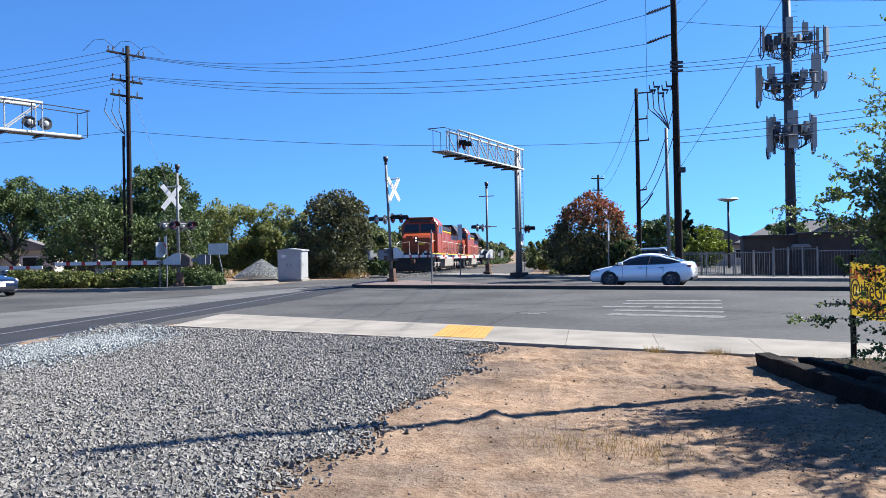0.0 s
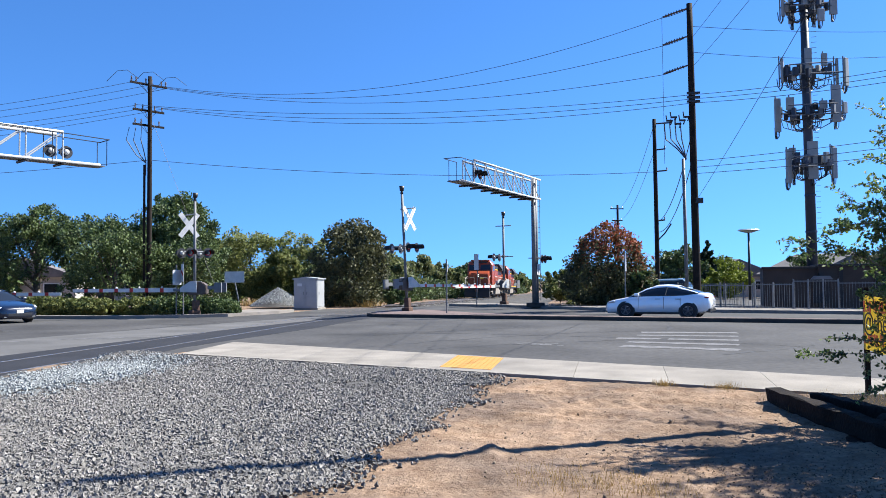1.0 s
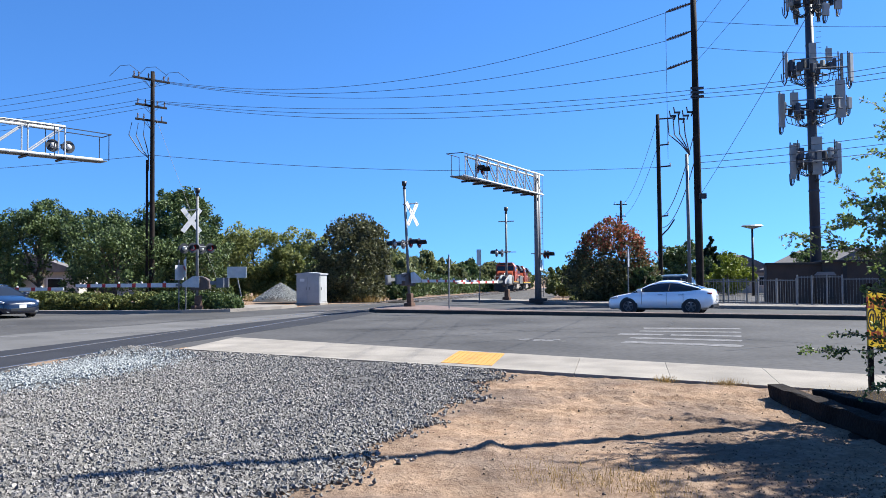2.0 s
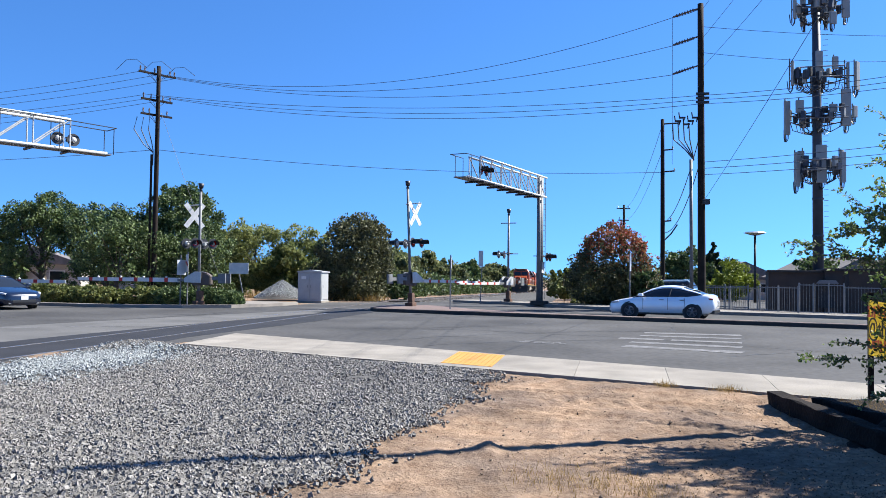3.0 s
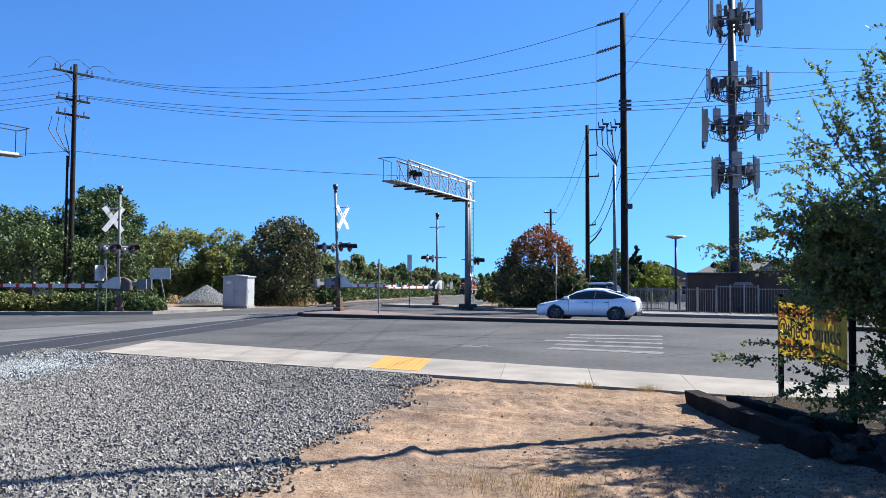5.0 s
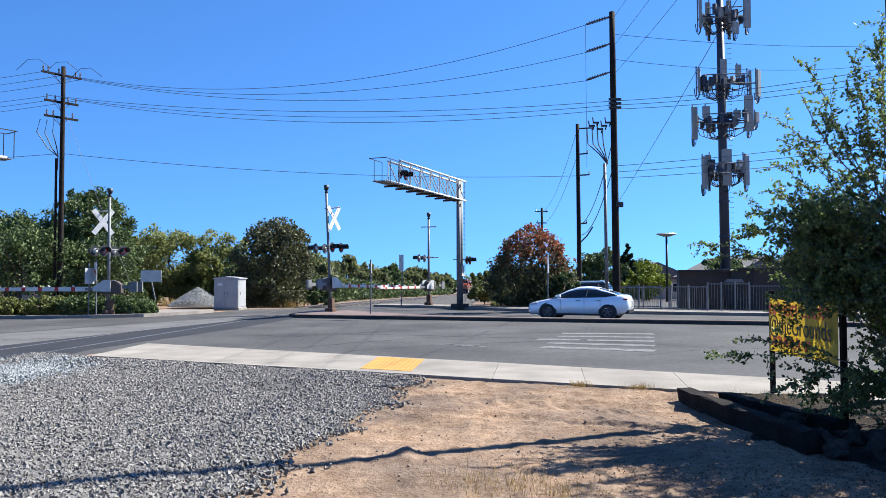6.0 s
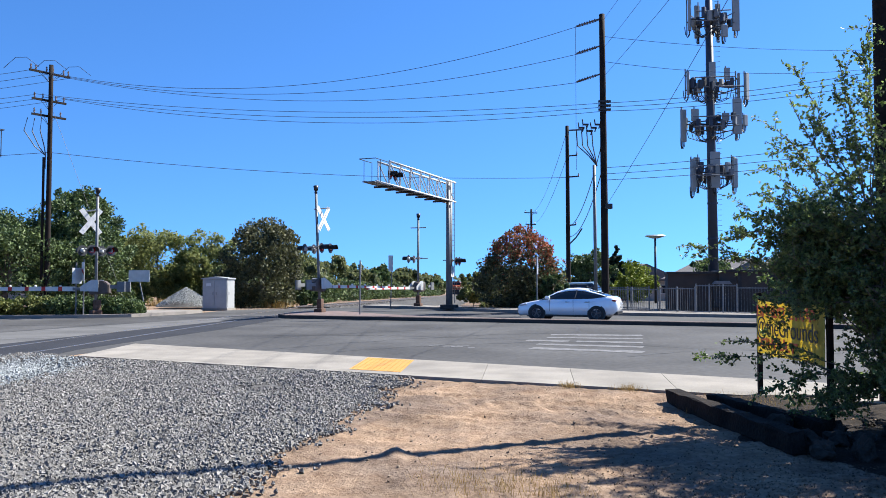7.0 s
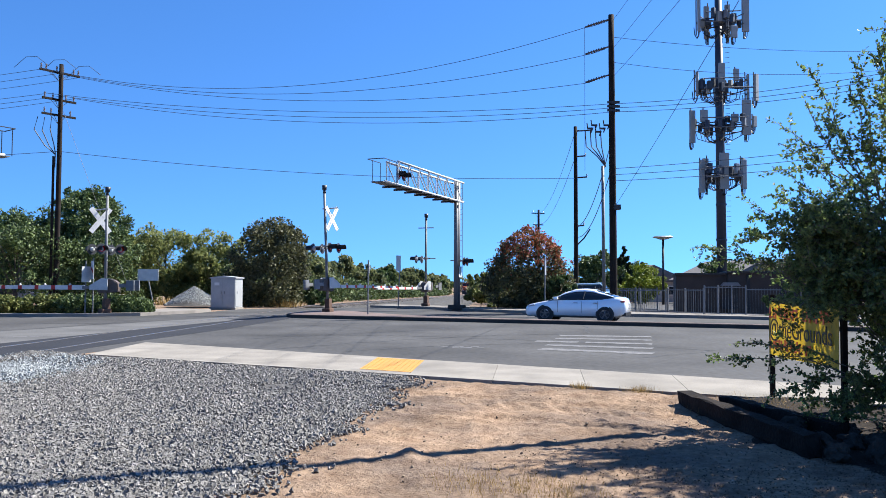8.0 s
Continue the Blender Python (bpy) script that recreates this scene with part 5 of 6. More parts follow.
def car(label, at, rz, paint, L=4.7, W=1.84, suv=0.0, group="cars"):
    """A sedan, or with suv > 0 a taller car; its nose points along -x."""
    c = thing("car", label, "car", at, rz, group)
    h = W / 2
    deck = [(0, 0.58), (0.04, 0.65), (0.15, 0.71), (0.5, 0.79), (1.25, 0.93), (1.45, 0.95), (3.6, 1.0), (4.15, 1.08 + suv * 0.2), (4.5, 1.06 + suv * 0.2), (4.66, 0.98), (4.7, 0.8)]
    low = [(0, 0.24), (0.08, 0.18), (0.4, 0.2), (4.2, 0.22), (4.6, 0.32), (4.7, 0.5)]
    wid = [(0, 0.62), (0.05, 0.75), (0.15, 0.86), (0.5, 0.96), (1.2, 1.0), (3.8, 1.0), (4.4, 0.93), (4.62, 0.82), (4.7, 0.72)]
    rings = []
    for i in range(41):
        x = L * i / 40
        xs = 4.7 * i / 40
        t, b, w = interp(xs, deck), interp(xs, low), interp(xs, wid) * h
        half = [(w * 0.80, b), (w * 0.97, b + 0.08), (w, b + (t - b) * 0.42), (w * 0.985, b + (t - b) * 0.72), (w * 0.93, t - 0.03), (w * 0.80, t), (w * 0.4, t + 0.025)]
        rings.append([(x - L / 2, y, z) for y, z in half] + [(x - L / 2, -y, z) for y, z in half[::-1]])
    part("body", loft(B(), rings), paint, c, smooth=True)
    roof = [(1.15, 0.0), (1.5, 0.14), (1.95, 0.36), (2.4, 0.455), (2.8, 0.465), (3.2, 0.42), (3.7, 0.26), (4.2, 0.03)] if not suv else [(1.15, 0.0), (1.5, 0.2), (1.9, 0.5), (2.3, 0.62), (3.4, 0.62), (4.1, 0.55), (4.4, 0.2), (4.5, 0.02)]
    x0, x1 = roof[0][0], roof[-1][0]
    rings, tops = [], []
    for i in range(25):
        xs = x0 + (x1 - x0) * i / 24
        base, hh = interp(xs, deck) - 0.03, max(0.012, interp(xs, roof))
        wb = 0.90 * h * interp(xs, wid)
        wt = wb - 0.27 * min(1, hh / 0.42)
        X = xs / 4.7 * L - L / 2
        half = [(wb, base), (wb + 0.005, base + 0.05), (wt + 0.05, base + hh * 0.82), (wt - 0.06, base + hh * 0.97), (wt * 0.5, base + hh + 0.02)]
        rings.append([(X, y, z) for y, z in half] + [(X, -y, z) for y, z in half[::-1]])
        tops.append([(X, wt + 0.055, base + hh * 0.81), (X, wt - 0.05, base + hh * 0.985 + 0.004), (X, wt * 0.5, base + hh + 0.03), (X, -wt * 0.5, base + hh + 0.03), (X, -wt + 0.05, base + hh * 0.985 + 0.004), (X, -wt - 0.055, base + hh * 0.81)])
    part("greenhouse", loft(B(), rings), M_CARGLASS, c, "dark tinted glass", smooth=True)
    # roof skin and pillars in body colour
    bm = B()
    k0, k1 = (8, 17) if not suv else (7, 20)
    vs = [[bm.verts.new(p) for p in r] for r in tops]
    for i in range(24):
        for k in range(5):
            if k0 <= i < k1 or k in (0, 4):
                bm.faces.new((vs[i][k], vs[i][k + 1], vs[i + 1][k + 1], vs[i + 1][k]))
    bmesh.ops.delete(bm, geom=[v for v in bm.verts if not v.link_faces], context="VERTS")
    bmesh.ops.recalc_face_normals(bm, faces=bm.faces[:])
    bmesh.ops.solidify(bm, geom=bm.faces[:], thickness=-0.012)
    part("roof", bm, paint, c, smooth=True)
    for s in (-1, 1):
        i = 13
        bm = B()
        a, b = Vector(rings[i][1 if s > 0 else 8]), Vector(rings[i][2 if s > 0 else 7])
        path_tube(bm, [a + Vector((-0.02, s * 0.012, 0)), b + Vector((0.03, s * 0.012, 0))], 0.028, 6)
        part("pillar", bm, M_TRIM, c)
        for x in (1.02, 3.78):
            X = x * L / 4.7 - L / 2
            part("wheel_arch", tube(B(), (X, s * (h - 0.06), 0.34), (X, s * (h + 0.003), 0.345), 0.385, n=28), M_TRIM, c)
            wheel(c, (X, s * (h - 0.07), 0.34), s)
        for x in (1.62, 2.72, 3.45):
            part("door_gap", box(B(), (x * L / 4.7 - L / 2, s * (h - 0.004), 0.66), (0.012, 0.012, 0.5)), M_TRIM, c)
        for x in (2.45, 3.35):
            part("door_handle", box(B(), (x * L / 4.7 - L / 2, s * (h - 0.01), 0.83), (0.2, 0.02, 0.025), bevel=0.004), M_GALV, c)
        part("sill", box(B(), (0.02, s * (h - 0.06), 0.235), (2.05, 0.1, 0.06), bevel=0.01), M_TRIM, c)
        bm = box(B(), (1.55 * L / 4.7 - L / 2, s * (h + 0.05), 1.02), (0.18, 0.2, 0.13), bevel=0.035)
        part("mirror", bm, paint, c, smooth=True)
        bm = box(B(), (0.33 - L / 2, s * h * 0.8, 0.69), (0.36, 0.2, 0.07), pose(0, 0, 0, 0, -10, s * 20), bevel=0.02)
        part("headlight", bm, M_LAMP, c, smooth=True)
        bm = box(B(), (L / 2 - 0.21, s * h * 0.70, 0.90), (0.30, 0.30, 0.07), pose(0, 0, 0, 0, 0, 0), bevel=0.02)
        part("tail_lamp", bm, M_TAIL, c, smooth=True)
    part("underbody", box(B(), (0, 0, 0.27), (L - 0.9, W - 0.5, 0.2)), M_TRIM, c)
    part("front_grille", box(B(), (0.045 - L / 2, 0, 0.36), (0.1, 1.0, 0.12), bevel=0.02), M_TRIM, c)
    part("bumper", box(B(), (0.07 - L / 2, 0, 0.27), (0.1, 1.3, 0.05), bevel=0.015), M_GALV if rz > 90 else M_TRIM, c)
    part("rear_diffuser", box(B(), (L / 2 - 0.1, 0, 0.36), (0.18, 1.3, 0.14), bevel=0.03), M_TRIM, c)
    part("plate", box(B(), (-L / 2 - 0.008, 0, 0.5), (0.012, 0.3, 0.15)), M_WHITE, c, "blank pale plate")
    return c


M_CARWHITE = car_paint("white_car_paint", (0.84, 0.87, 0.91))
M_CARNAVY = car_paint("navy_car_paint", (0.008, 0.014, 0.032), 0.2)
M_CARTEAL = car_paint("silver_blue_paint", (0.30, 0.40, 0.42), 0.5)
M_CARGREY = car_paint("grey_car_paint", (0.10, 0.12, 0.16), 0.4)
car("white electric sedan waiting at the crossing", (5.45, 34.0, 0.0), -22, M_CARWHITE, 4.4, 1.74).scale = (0.98, 0.98, 0.95)
car("dark navy sedan waiting behind a lowered gate", (-23.45, 32.4, 0.0), 152, M_CARNAVY, 4.75)
car("silver-blue parked car behind a fence", (8.0, 50.5, 0.02), -24, M_CARTEAL, 4.5, 1.8, 0.3, "parked cars")
car("dark grey parked van behind a fence", (21.5, 66, 0.02), 150, M_CARGREY, 4.6, 1.84, 0.3, "parked cars")
car("white parked car behind a fence", (19.2, 60, 0.02), 60, M_CARWHITE, 4.6, 1.84, 0.3, "parked cars")

# ---- car park, fence, shed and cell tower ----
park = tagged(part("parking_lot", slab(B(), [(7.5, 43.2), (10.6, 41.2), (15.6, 38.8), (60, 18), (73.8, 47), (7.78, 47)], -0.1, 0.02), M_ASPHALT), "grey asphalt car park behind a metal fence", "car park", kind="structure")
bm = slab(B(), [(7.78, 47), (73.8, 47), (80, 60), (40, 95), (10, 80)], -0.1, 0.02)
for v in bm.verts:
    v.co.z += grade(v.co.y)
part("far_half", bm, M_ASPHALT, park)
M_FENCE = mat("fence_steel", (0.155, 0.163, 0.172), 0.5, 0.3, vary=0.15, size=4, fine=30, bump=0.03)


def fence(label, a, b, h, gap, material, pickets=0.13):
    a, b = Vector((*a, 0)), Vector((*b, 0))
    L = (b - a).length
    rz = math.degrees(math.atan2((b - a).y, (b - a).x))
    f = thing("fence", label, "fence", (a.x, a.y, 0.05), rz, "fences")
    n = max(1, round(L / gap))
    for i in range(n + 1):
        part("post", box(B(), (L * i / n, 0, h / 2), (0.06, 0.06, h + 0.08), bevel=0.008), material, f)
    for z in (0.14, h - 0.06):
        part("rail", box(B(), (L / 2, 0, z), (L, 0.04, 0.04)), material, f)
    m = int(L / pickets)
    first = None
    for i in range(m):
        if first is None:
            first = part("picket", box(B(), (0, 0, h / 2), (0.011, 0.011, h)), material, f)
            first.matrix_basis = pose(0.06, 0, 0)
        else:
            again(first, f, pose(0.06 + i * pickets, 0, 0))
    return f


fence("grey steel picket fence round a car park", (8.6, 41.4), (10.9, 40.2), 1.25, 1.2, M_FENCE)
fence("grey steel picket fence round a car park", (8.4, 46), (11.2, 43.0), 1.3, 1.4, M_FENCE)
fence("grey steel gate panel standing open by a fence", (11.0, 40.2), (12.3, 38.6), 1.3, 1.0, M_FENCE)
fence("pale steel fence in front of a brown shed", (12.3, 38.5), (14.0, 37.7), 1.45, 0.55, M_FENCE)
fence("long grey steel fence in front of a brown shed", (14.0, 37.7), (20.5, 34.6), 1.35, 2.2, M_FENCE)
M_SHED = mat("brown_block", (0.0542, 0.0387, 0.031), 0.9, vary=0.15, size=1.5, fine=30, bump=0.3)
M_SHEDTOP = mat("dark_roofing", (0.0301, 0.0259, 0.0241), 0.8, vary=0.2, size=2, fine=30)
shed = thing("equipment_shed", "low brown equipment shelter at a cell tower", "shed", (12.0, 42.2, 0.05), -14)
for x0, x1, y0, y1, h in ((0, 2.6, 0.3, 5, 2.0), (2.6, 8.8, 0, 5, 2.1)):
    part("wall", box(B(), ((x0 + x1) / 2, (y0 + y1) / 2, h / 2), (x1 - x0 - 0.01, y1 - y0, h), bevel=0.01), M_SHED, shed)
    part("roof", box(B(), ((x0 + x1) / 2, (y0 + y1) / 2, h + 0.06), (x1 - x0 + 0.1, y1 - y0 + 0.3, 0.12), bevel=0.02), M_SHEDTOP, shed)
o = part("canopy", prism(B(), [(-0.5, 0), (0.5, 0), (0.35, 0.18), (-0.35, 0.18)], -0.5, 0, pose(2.7, 0, 1.45)), M_GALV, shed, "small pale canopy")
part("door", box(B(), (2.7, -0.02, 0.85), (0.8, 0.05, 1.2)), M_SHEDTOP, shed, "dark door")
for x in (3.6, 5.2, 6.8):
    part("pilaster", box(B(), (x, -0.03, 1.0), (0.18, 0.08, 2.0)), M_SHEDTOP, shed)
tree("small clipped dark shrub in front of a shed", (14.9, 36.9, 0.1), [(0, 0, 0.62, 0.5, 0.4, 0.42)], M_OAK, 2200, 0.05, 0.04, 61, "hedge_shrub", "shrub")

M_TOWER = mat("tower_steel", (0.040, 0.050, 0.070), 0.55, 0.25, vary=0.15, size=2, fine=30, bump=0.05)
M_ANT = mat("antenna_grey", (0.258, 0.271, 0.264), 0.55, vary=0.08, size=3, fine=30, bump=0.02)
tower = thing("cell_tower", "tall steel cell tower with stacked grey panel antennas", "cell tower", (15.75, 46.0, 0))
part("pole", tube(B(), (0, 0, 0), (-0.1, 0, 20.5), 0.30, 0.19, n=20), M_TOWER, tower, "dark steel monopole", smooth=True)
for i in range(1, 10):
    part("flange", tube(B(), (-0.005 * i, 0, 2.05 * i), (-0.005 * i, 0, 2.05 * i + 0.1), 0.33 - 0.009 * i, n=20), M_TOWER, tower)
for i in range(60):
    z = 2.2 + 0.3 * i
    part("step_bolt", tube(B(), (0.28 - 0.004 * i * 0.3, -0.1, z), (0.48, -0.18, z), 0.012, n=5), M_DARK, tower)


def antenna(parent, x, y, z, h, w, rz, dp=0.14, kind=None):
    o = part("panel_antenna", box(B(), (0, 0, 0), (w, dp, h), bevel=0.03), kind or M_ANT, parent, "pale grey panel antenna")
    o.matrix_basis = pose(x, y, z, 0, 0, rz)
    m = o
    part("mount_pipe", tube(B(), (0, dp * 0.5 + 0.09, -h / 2 - 0.2), (0, dp * 0.5 + 0.09, h / 2 + 0.15), 0.035, n=8), M_GALV, m)
    for k in (-0.3, 0.3):
        part("clamp", box(B(), (0, dp * 0.5 + 0.04, h * k), (0.08, 0.12, 0.06)), M_DARK, m)
    for k in (-1, 0, 1):
        pts = [(k * w * 0.25, 0, -h / 2), (k * w * 0.25, 0.02, -h / 2 - 0.22), (k * 0.06, 0.12, -h / 2 - 0.38), (0.05 + k * 0.04, 0.25, -h / 2 - 0.15), (0.05, 0.3, -h / 2 + 0.3)]
        part("cable_loop", path_tube(B(), pts, 0.022, 5), M_DARK, m)


def platform(z, items, reach, seed):
    """A ring of mounts at height z: panels by (x, y, dz, height, width, turn), small radio boxes, arms and cables."""
    rr = random.Random(seed)
    part("collar", tube(B(), (0, 0, z - 0.35), (0, 0, z + 0.35), 0.34, n=16), M_TOWER, tower)
    for k in range(3):
        a = 2 * math.pi * k / 3 + 0.4
        d = Vector((math.cos(a), math.sin(a)))
        e = Vector((-d.y, d.x))
        for dz in (-0.28, 0.28):
            part("arm", tube(B(), (d.x * 0.25, d.y * 0.25, z + dz), (d.x * reach * 0.7, d.y * reach * 0.7, z + dz), 0.04, n=6), M_TOWER, tower)
            p, r2 = d * reach * 0.7 + e * reach * 0.75, d * reach * 0.7 - e * reach * 0.75
            part("face_pipe", tube(B(), (p.x, p.y, z + dz), (r2.x, r2.y, z + dz), 0.035, n=6), M_GALV, tower)
        for j in range(7):
            q2 = d * reach * rr.uniform(0.35, 0.75) + e * reach * rr.uniform(-0.7, 0.7)
            b = part("radio_unit", box(B(), (0, 0, 0), (0.26, 0.2, rr.uniform(0.35, 0.6)), bevel=0.03), rr.choice((M_DARK, M_DARK, M_GALV, M_TOWER, M_TOWER, M_ANT)), tower, "small radio box")
            b.matrix_basis = pose(q2.x, q2.y, z + rr.uniform(-0.3, 0.3), 0, 0, rr.uniform(0, 90))
            pts = [(q2.x, q2.y, z - 0.2), (q2.x * 0.9, q2.y * 0.9, z - 0.75), (q2.x * 0.5, q2.y * 0.5, z - 0.95), (0.1, -0.3, z - 0.7)]
            part("cable_loop", path_tube(B(), pts, 0.022, 5), M_DARK, tower)
    for x, y, dz, h, w, rz in items:
        antenna(tower, x, y, z + dz, h, w, rz)
        part("arm", tube(B(), (0, 0, z), (x, y + 0.1, z), 0.04, n=6), M_TOWER, tower)


platform(17.0, [(-1.35, -0.4, 0.55, 2.6, 0.3, 60), (1.35, -0.4, 0.5, 2.5, 0.42, 8), (0.5, -0.9, -0.9, 0.7, 0.4, 20), (-0.4, 1.2, 0.3, 2.0, 0.3, 190), (0.75, 0.9, 0.3, 2.0, 0.3, 170)], 1.3, 1)
platform(13.1, [(-1.45, -0.3, 0.1, 1.4, 0.26, 60), (-0.2, -0.8, 0.45, 1.5, 0.36, 0), (0.75, -0.5, 0.6, 0.7, 0.32, 10), (2.05, -0.1, -0.05, 1.6, 0.34, 40), (0.2, 1.3, 0.1, 1.5, 0.32, 190), (1.75, 0.4, 0.1, 1.5, 0.26, 80)], 1.5, 2)
platform(10.8, [(-1.75, -0.3, -0.1, 1.9, 0.36, 25), (-1.2, -0.7, 0.45, 0.7, 0.42, 0), (1.2, -0.8, 0.35, 2.05, 0.5, 0), (2.0, 0.1, 0.3, 0.65, 0.3, 30), (0.4, 1.4, 0.2, 1.8, 0.36, 190), (0.5, -0.9, 0.3, 0.45, 0.4, 0)], 1.7, 3)
platform(8.0, [(-1.25, -0.4, -0.2, 1.9, 0.36, 30), (0.0, -0.5, 0.1, 2.1, 0.55, 0), (1.35, 0.2, 0.3, 1.3, 0.3, 50), (1.1, -0.6, -0.1, 1.7, 0.3, 20), (-0.5, 1.3, 0.2, 1.8, 0.36, 190)], 1.35, 4)

lamp = thing("parking_lamp", "dark post lamp with a wide flat head", "lamp post", (18.8, 70, 0))
part("post", tube(B(), (0, 0, 0), (0, 0, 5.75), 0.12, 0.09, n=12), M_DARK, lamp, smooth=True)
bm = tube(B(), (0, 0, 5.75), (0, 0, 5.95), 0.25, 0.9, n=16)
tube(bm, (0, 0, 5.95), (0, 0, 6.05), 0.92, 0.8, n=16)
part("head", bm, M_ALU, lamp, "wide flat grey lamp head")

# ---- houses beyond ----
M_ROOFING = mat("grey_shingle", (0.123, 0.112, 0.107), 0.9, vary=0.2, size=2, fine=25, bump=0.3)
M_STUCCO = mat("pale_stucco", (0.335, 0.316, 0.284), 0.9, vary=0.1, size=1, fine=40, bump=0.15)


def house(label, at, rz, w, d, h, ridge):
    o = thing("house", label, "house", at, rz, "houses")
    part("wall", box(B(), (0, d / 2, h / 2), (w, d, h)), M_STUCCO, o)
    part("roof", prism(B(), [(-w / 2 - 0.4, h - 0.1), (w / 2 + 0.4, h - 0.1), (0, h + ridge)], -0.4, d + 0.4), M_ROOFING, o, "grey shingle gable roof")
    for x in (-w * 0.28, w * 0.28):
        win = part("window", box(B(), (x, -0.03, h * 0.55), (1.3, 0.08, 1.1)), M_WHITE, o, "white framed window")
        part("pane", box(B(), (x, -0.075, h * 0.55), (1.12, 0.02, 0.92)), M_CARGLASS, win)
    return o


house("low grey-roofed house beyond a car park", (23.5, 92, 0), 10, 9, 8, 2.4, 1.9)
house("low grey-roofed house beyond a car park", (36, 84, 0), -12, 11, 8, 2.6, 1.9)
house("low pale house behind dark trees", (-45, 66, 0), 25, 9, 8, 2.6, 1.7)
house("low pale house behind dark trees", (-34, 70, 0), 5, 9, 8, 2.4, 1.5)
house("low grey-roofed house behind a lamp post", (29, 74, 0), 18, 8, 8, 2.4, 1.8)

# ---- locomotives ----
M_ORANGE = mat("orange_loco_paint", (0.27, 0.045, 0.010), 0.4, vary=0.1, size=1.2, fine=20, bump=0.03)
M_LOCOBLACK = mat("sooty_black", (0.018, 0.017, 0.018), 0.55, vary=0.25, size=1.5, fine=20, bump=0.08)
M_TANK = mat("dusty_tank", (0.24, 0.21, 0.18), 0.8, vary=0.2, size=1.5, fine=20, bump=0.1)
M_STRIPE = mat("yellow_stripe", (0.75, 0.42, 0.03), 0.5, vary=0.08, bump=0.02)
M_RAILING = mat("pale_handrail", (0.55, 0.48, 0.38), 0.5, vary=0.1, bump=0.02)
M_BEAM = glow("headlight_glow", (1.0, 0.95, 0.8), 1.0)


def locomotive(label):
    """A six-axle diesel, nose at y = 0 towards -y, rails at z = 0."""
    g = thing("locomotive", label, "locomotive", (0, 0, 0), 0, "locomotives")
    L = 22.2
    part("frame", box(B(), (0, L / 2, 1.38), (2.95, L - 0.5, 0.36), bevel=0.02), M_LOCOBLACK, g, "black underframe")
    part("sill_stripe", box(B(), (0, L / 2, 1.5), (2.99, L - 0.7, 0.08)), M_STRIPE, g, "yellow sill stripe")
    part("fuel_tank", prism(B(), [(-1.35, 0.45), (-1.0, 0.25), (1.0, 0.25), (1.35, 0.45), (1.42, 1.2), (-1.42, 1.2)], 8.2, 14.0), M_TANK, g, "dusty grey fuel tank")
    for y in (0.25, L - 0.25):
        part("pilot", box(B(), (0, y, 0.85), (2.9, 0.25, 1.0), bevel=0.03), M_LOCOBLACK, g, "black pilot plate")
        bm = box(B(), (0, y - math.copysign(0.4, L / 2 - y), 0.88), (0.3, 0.7, 0.32), bevel=0.04)
        part("coupler", bm, M_RUST, g)
    part("plow", prism(B(), [(-1.45, 0.12), (1.45, 0.12), (1.45, 0.75), (-1.45, 0.75)], -0.18, 0.12), M_LOCOBLACK, g)
    # nose with sloping top, cab, hood
    bm = prism(B(), [(0, 1.56), (0.0, 2.75), (0.25, 2.98), (1.5, 3.22), (1.9, 3.22), (1.9, 1.56)], -1.2, 1.2, pose(0, 0, 0, 0, 0, 90) @ Matrix.Translation((1.35, 0, 0)))
    bmesh.ops.bevel(bm, geom=bm.edges[:], offset=0.07, segments=2, affect="EDGES")
    part("nose", bm, M_ORANGE, g, "orange short hood")
    bm = B()
    loft(bm, [[(-1.5, y, 1.56), (1.5, y, 1.56), (1.5, y, zs), (1.2, y, zt), (0, y, zt + 0.08), (-1.2, y, zt), (-1.5, y, zs)] for y, zs, zt in ((3.05, 3.0, 3.1), (3.3, 3.9, 4.3), (3.42, 4.05, 4.42), (6.0, 4.05, 4.42))])
    part("cab", bm, M_ORANGE, g, "orange driver's cab")
    for x in (-0.68, 0.68):
        w = part("windshield", box(B(), (x, 3.15, 3.66), (1.22, 0.05, 0.62), pose(0, 0, 0, -11, 0, 0), bevel=0.02), M_CARGLASS, g, "dark windshield pane")
    for s in (-1, 1):
        for y in (4.2, 5.2):
            part("side_window", box(B(), (s * 1.505, y, 3.55), (0.03, 0.72, 0.6), bevel=0.01), M_CARGLASS, g)
        part("cab_door", box(B(), (s * 1.51, 5.75, 2.6), (0.03, 0.6, 1.9), bevel=0.01), M_ORANGE, g)
    part("cab_roof", box(B(), (0, 4.6, 4.5), (2.2, 2.7, 0.12), bevel=0.04), M_ORANGE, g)
    part("number_board", box(B(), (0, 3.2, 4.24), (1.7, 0.12, 0.2), bevel=0.02), M_LOCOBLACK, g, "black board under the roof")
    hl = part("headlight", box(B(), (0, 1.3, 2.66), (0.3, 0.1, 0.5), bevel=0.03), M_DARK, g)
    for z in (2.56, 2.76):
        part("lamp", tube(B(), (0, 1.24, z), (0, 1.30, z), 0.065, n=14), M_BEAM, hl, "lit white headlamp")
    part("nose_door", box(B(), (-0.55, 1.325, 2.4), (0.55, 0.03, 1.1), bevel=0.01), M_ORANGE, g)
    part("nose_emblem", box(B(), (0.45, 1.325, 2.35), (0.5, 0.02, 0.22), bevel=0.01), M_STRIPE, g, "plain yellow emblem bar")
